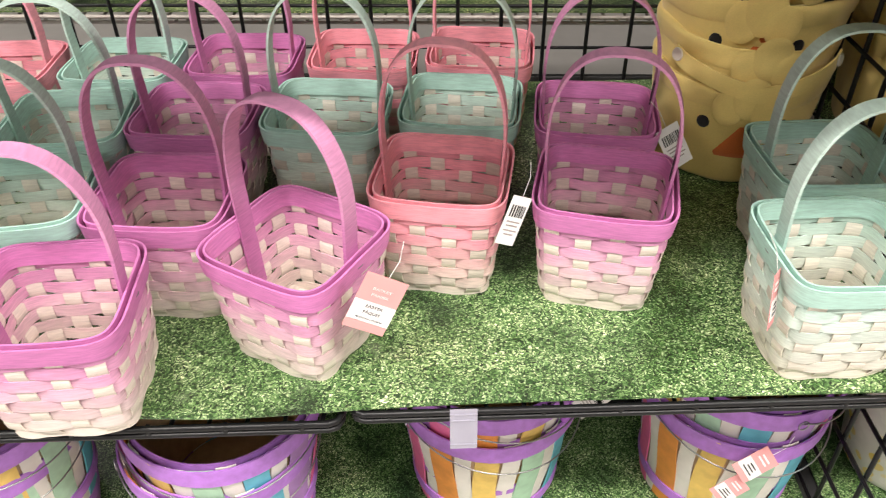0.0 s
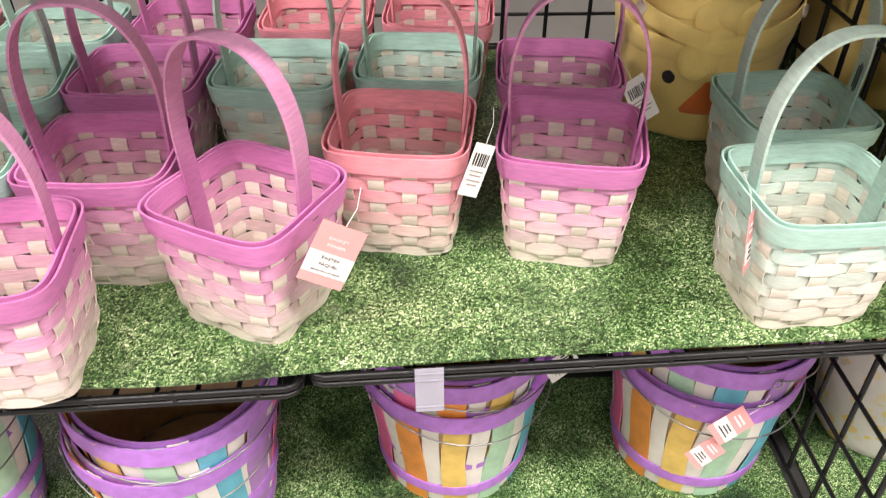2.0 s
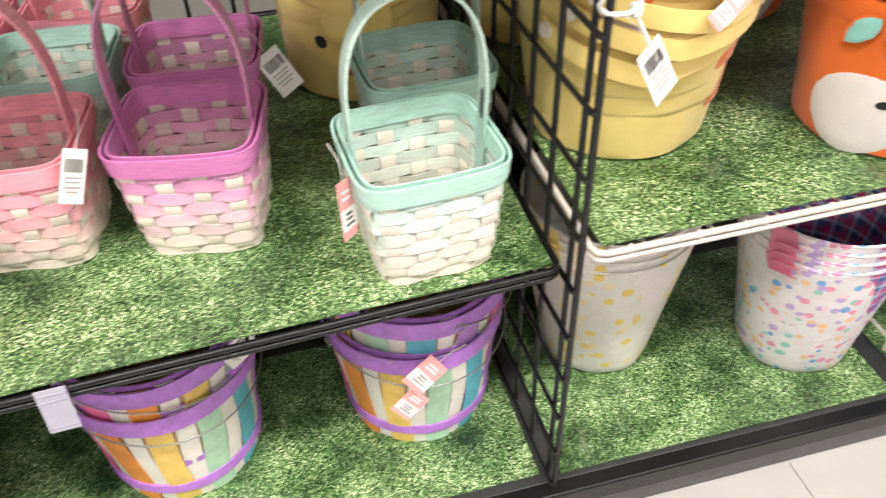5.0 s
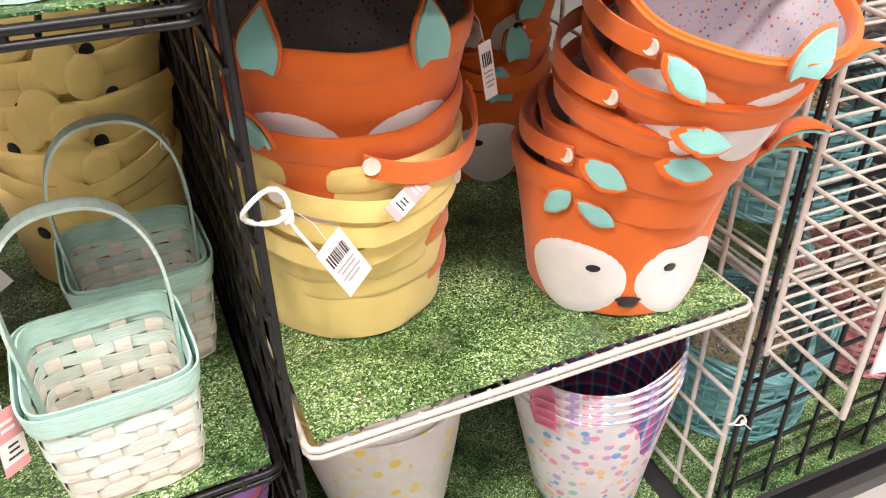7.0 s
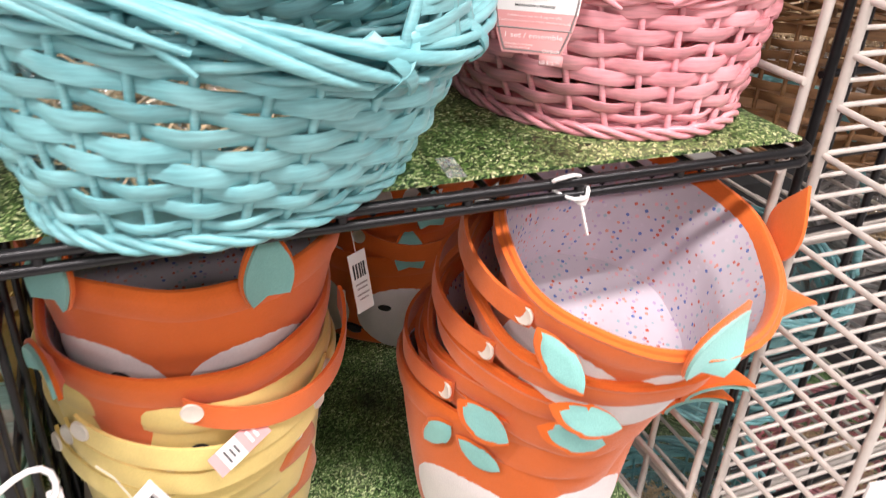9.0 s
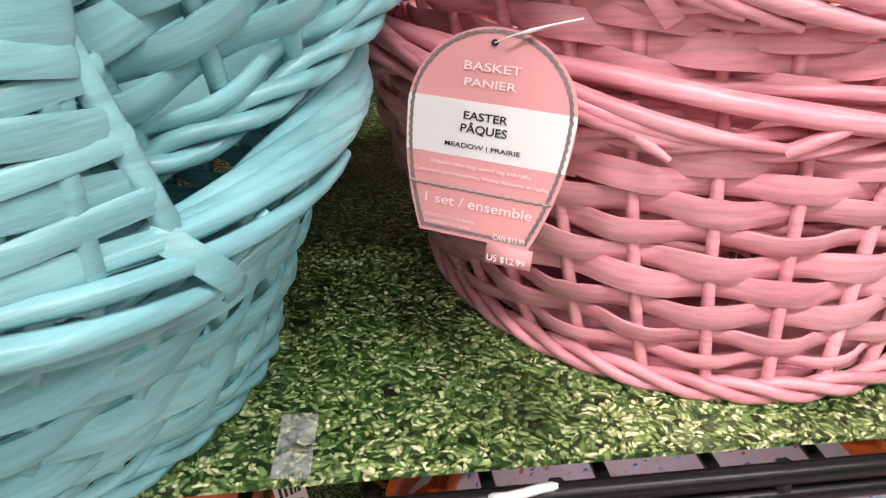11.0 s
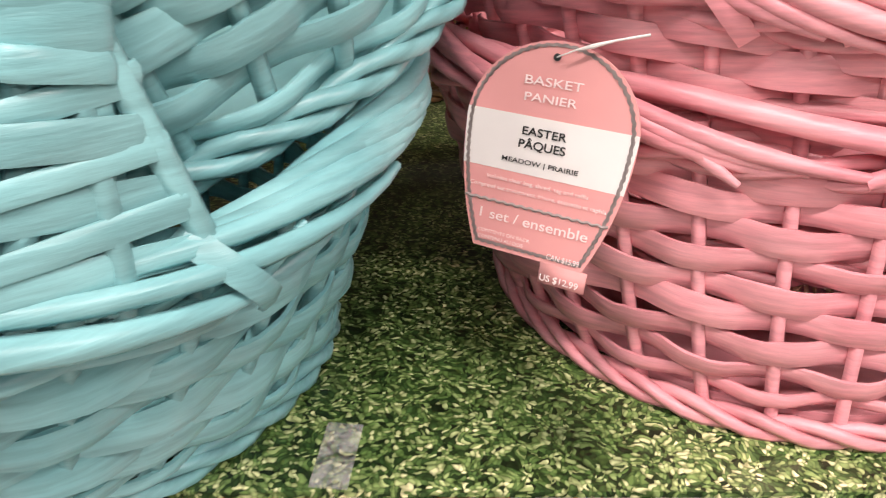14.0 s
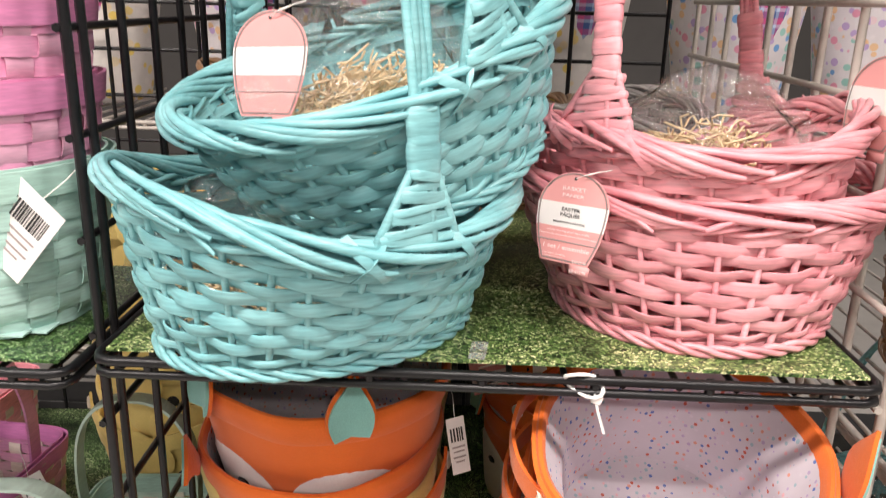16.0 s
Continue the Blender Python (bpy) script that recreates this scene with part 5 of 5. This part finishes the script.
rack = thing("wire_rack", "white coated wire rack hung on the grid", "rack", pose(0, 0, 0))
RX, RY0, RY1, RZ = 1.158, 0.487, 0.612, 0.535
for i in range(22):
    z = RZ + 0.04 * i
    wire(rack, "side_wire", (RX, RY0, z - 0.008), (RX, RY1, z), 0.0028, WHITE_WIRE)
    wire(rack, "back_wire", (RX, RY1, z), (2.0, RY1, z), 0.0024, WHITE_WIRE)
    wire(rack, "back_wire", (RX, RY1, z + 0.02), (2.0, RY1, z + 0.02), 0.0020, WHITE_WIRE)
for y, nm in ((RY0, "front_post"), (RY1, "back_post")):
    wire(rack, nm, (RX, y, RZ - 0.008), (RX, y, RZ + 0.85), 0.0042, WHITE_WIRE)
for x in (1.45, 1.75, 2.0):
    wire(rack, "back_post", (x, RY1 + 0.004, RZ), (x, RY1 + 0.004, RZ + 0.85), 0.0034, WHITE_WIRE)
sign = thing("shelf_sign", "white card sign hung on the wire rack", "sign", pose(1.165, 0.478, 0.60, 0, 0, -8))
part("board", Geo().box((0.15, 0, 0.11), (0.30, 0.003, 0.22)), WHITE_CARD, sign)
part("print_bar", Geo().box((0.05, -0.003, 0.012), (0.06, 0.001, 0.004)), GREY_INK, sign)
part("print_patch", Geo().box((0.07, -0.003, 0.12), (0.06, 0.001, 0.08)), PALE_PINK, sign)

# far side of the gondola
wire_shelf("wire_shelf_9", -1.6, 1.1, 1.40, 1.95, 0.695, WHITE_WIRE, "white wire shelf on the far side")
wire_shelf("wire_shelf_10", -1.6, 1.9, 1.40, 1.95, 1.12, WHITE_WIRE, "white wire shelf on the far side")
for k, x in enumerate((-0.2, 0.1, 0.42, 0.70, 0.98, 1.28, 1.56)):
    pail(pose(x, 1.60 + 0.03 * math.sin(k * 2.3), 1.127), CHICKS if k % 3 == 1 else FLORAL, PLAID, PINK_FELT, "printed pail standing on the far side")
for x in (-0.9, -0.45, 0.22, 0.62):
    pail(pose(x, 1.62, 0.702), FLORAL, PLAID, PINK_FELT, "white floral printed pail on the far side")

# ---- tags, ties and clips ----
def facing(p, yaw, tip=0.0, spin=0.0):
    return pose(p[0], p[1], p[2], tip, 0, yaw) @ pose(0, 0, 0, 0, spin, 0)


lav = small_tag(facing((-0.050, 0.628, 0.742), 20, -12, 33), 0.044, 0.058, bars=False)
for text, z, h, w, mat in (("BASKET", -0.014, 0.0038, 0.020, PALE_PINK), ("PANIER", -0.0202, 0.0038, 0.018, PALE_PINK), ("EASTER", -0.0325, 0.0038, 0.018, BLACK_INK), ("PÂQUES", -0.0388, 0.0038, 0.018, BLACK_INK), ("MEADOW | PRAIRIE", -0.0452, 0.0022, 0.028, BLACK_INK)):
    ob = lettering(lav, text, 0, 0, h, w, mat, 0.01)
    ob.matrix_basis = Matrix.Translation((0, -0.0014, z)) @ Matrix.Rotation(math.pi / 2, 4, "X") @ Matrix.Diagonal((*ob.matrix_basis.to_scale(), 1))
small_tag(facing((0.412, 0.697, 0.400), 5, -14, 58), 0.036, 0.050)
small_tag(facing((0.385, 0.692, 0.352), 0, -12, 52), 0.032, 0.042)
barcode_tag(facing((0.081, 0.742, 0.757), 20, -8, 24), 0.022, 0.056)
barcode_tag(facing((0.270, 0.93, 0.735), 15, -20, -24), 0.032, 0.055)
barcode_tag(facing((-0.402, 0.640, 0.268), 0, -35, 10), 0.028, 0.062)
barcode_tag(facing((0.195, 0.72, 0.487), 10, -25, 62), 0.026, 0.042)
small_tag(facing((0.318, 0.650, 0.735), 60, -10, 18), 0.030, 0.056)
barcode_tag(facing((0.612, 0.655, 0.822), 25, -14, -24), 0.036, 0.060)
barcode_tag(facing((0.812, 0.745, 0.950), 20, -4, -8), 0.018, 0.060)
small_tag(facing((0.845, 0.90, 0.945), 15, -12, -10), 0.046, 0.044)
small_tag(facing((0.715, 0.672, 0.852), 10, -40, 65), 0.018, 0.05)
barcode_tag(facing((0.516, 0.615, 1.185), -10, -6, 40), 0.046, 0.066)
basket_tag(tag_pose((0.680, 0.632, 1.312), (0.9, -0.3, 0.05), (0.05, 0.25, 0.9)), False)
basket_tag(tag_pose((1.13, 0.70, 1.29), (0.35, -0.9, 0.0), (0.15, 0.1, 0.9)), False)

clip = thing("price_clip", "clear plastic price clip on the shelf edge", "price holder", pose(0.021, 0.5935, SHELF, -8, 0, 3))
part("clip_plate", Geo().box((0, 0, -0.026), (0.028, 0.0015, 0.052)), CLEAR_PLASTIC, clip)
for z in (-0.006, -0.014, -0.046):
    part("clip_ridge", Geo().box((0, -0.0012, z), (0.028, 0.0012, 0.0016)), CLEAR_PLASTIC, clip)


def cable_tie(m, label):
    t = thing("cable_tie", label, "cable tie", m, "cable ties")
    part("loop", Geo().tube([(0.016 * math.cos(q), 0.004 * math.sin(2 * q), 0.011 * math.sin(q)) for q in [i * 0.42 for i in range(15)]], 0.0019, 6, True), NYLON, t)
    part("lock", Geo().box((0.014, 0, -0.010), (0.008, 0.006, 0.009)), NYLON, t)
    part("tail", Geo().tube([(0.014, 0, -0.012), (0.019, -0.003, -0.022), (0.03, -0.004, -0.04)], 0.0014, 5), NYLON, t)
    return t


cable_tie(pose(0.555, 0.608, 0.895, 0, 0, 10) @ Matrix.Diagonal((1.2, 1.2, 1.3, 1)), "white cable tie looped round the grid wires")
cable_tie(pose(0.902, 0.574, 1.077, 0, 20, 0) @ Matrix.Diagonal((0.9, 0.9, 0.7, 1)), "white cable tie on the front wires of the shelf")
cable_tie(pose(1.150, 0.622, 0.40, 0, 0, 0) @ Matrix.Diagonal((0.9, 0.9, 0.6, 1)), "white cable tie round the corner posts")

# this strip stands in for a patch of glare and scuff on the card
tape = thing("tape_strip", "short clear strip standing in for a whitish glare scuff on the card", "tape", pose(0.829, 0.598, TOP + 0.0012, 0, 0, -6))
part("strip", Geo().box((0, 0, 0), (0.012, 0.030, 0.0006)), GLARE_FILM, tape)
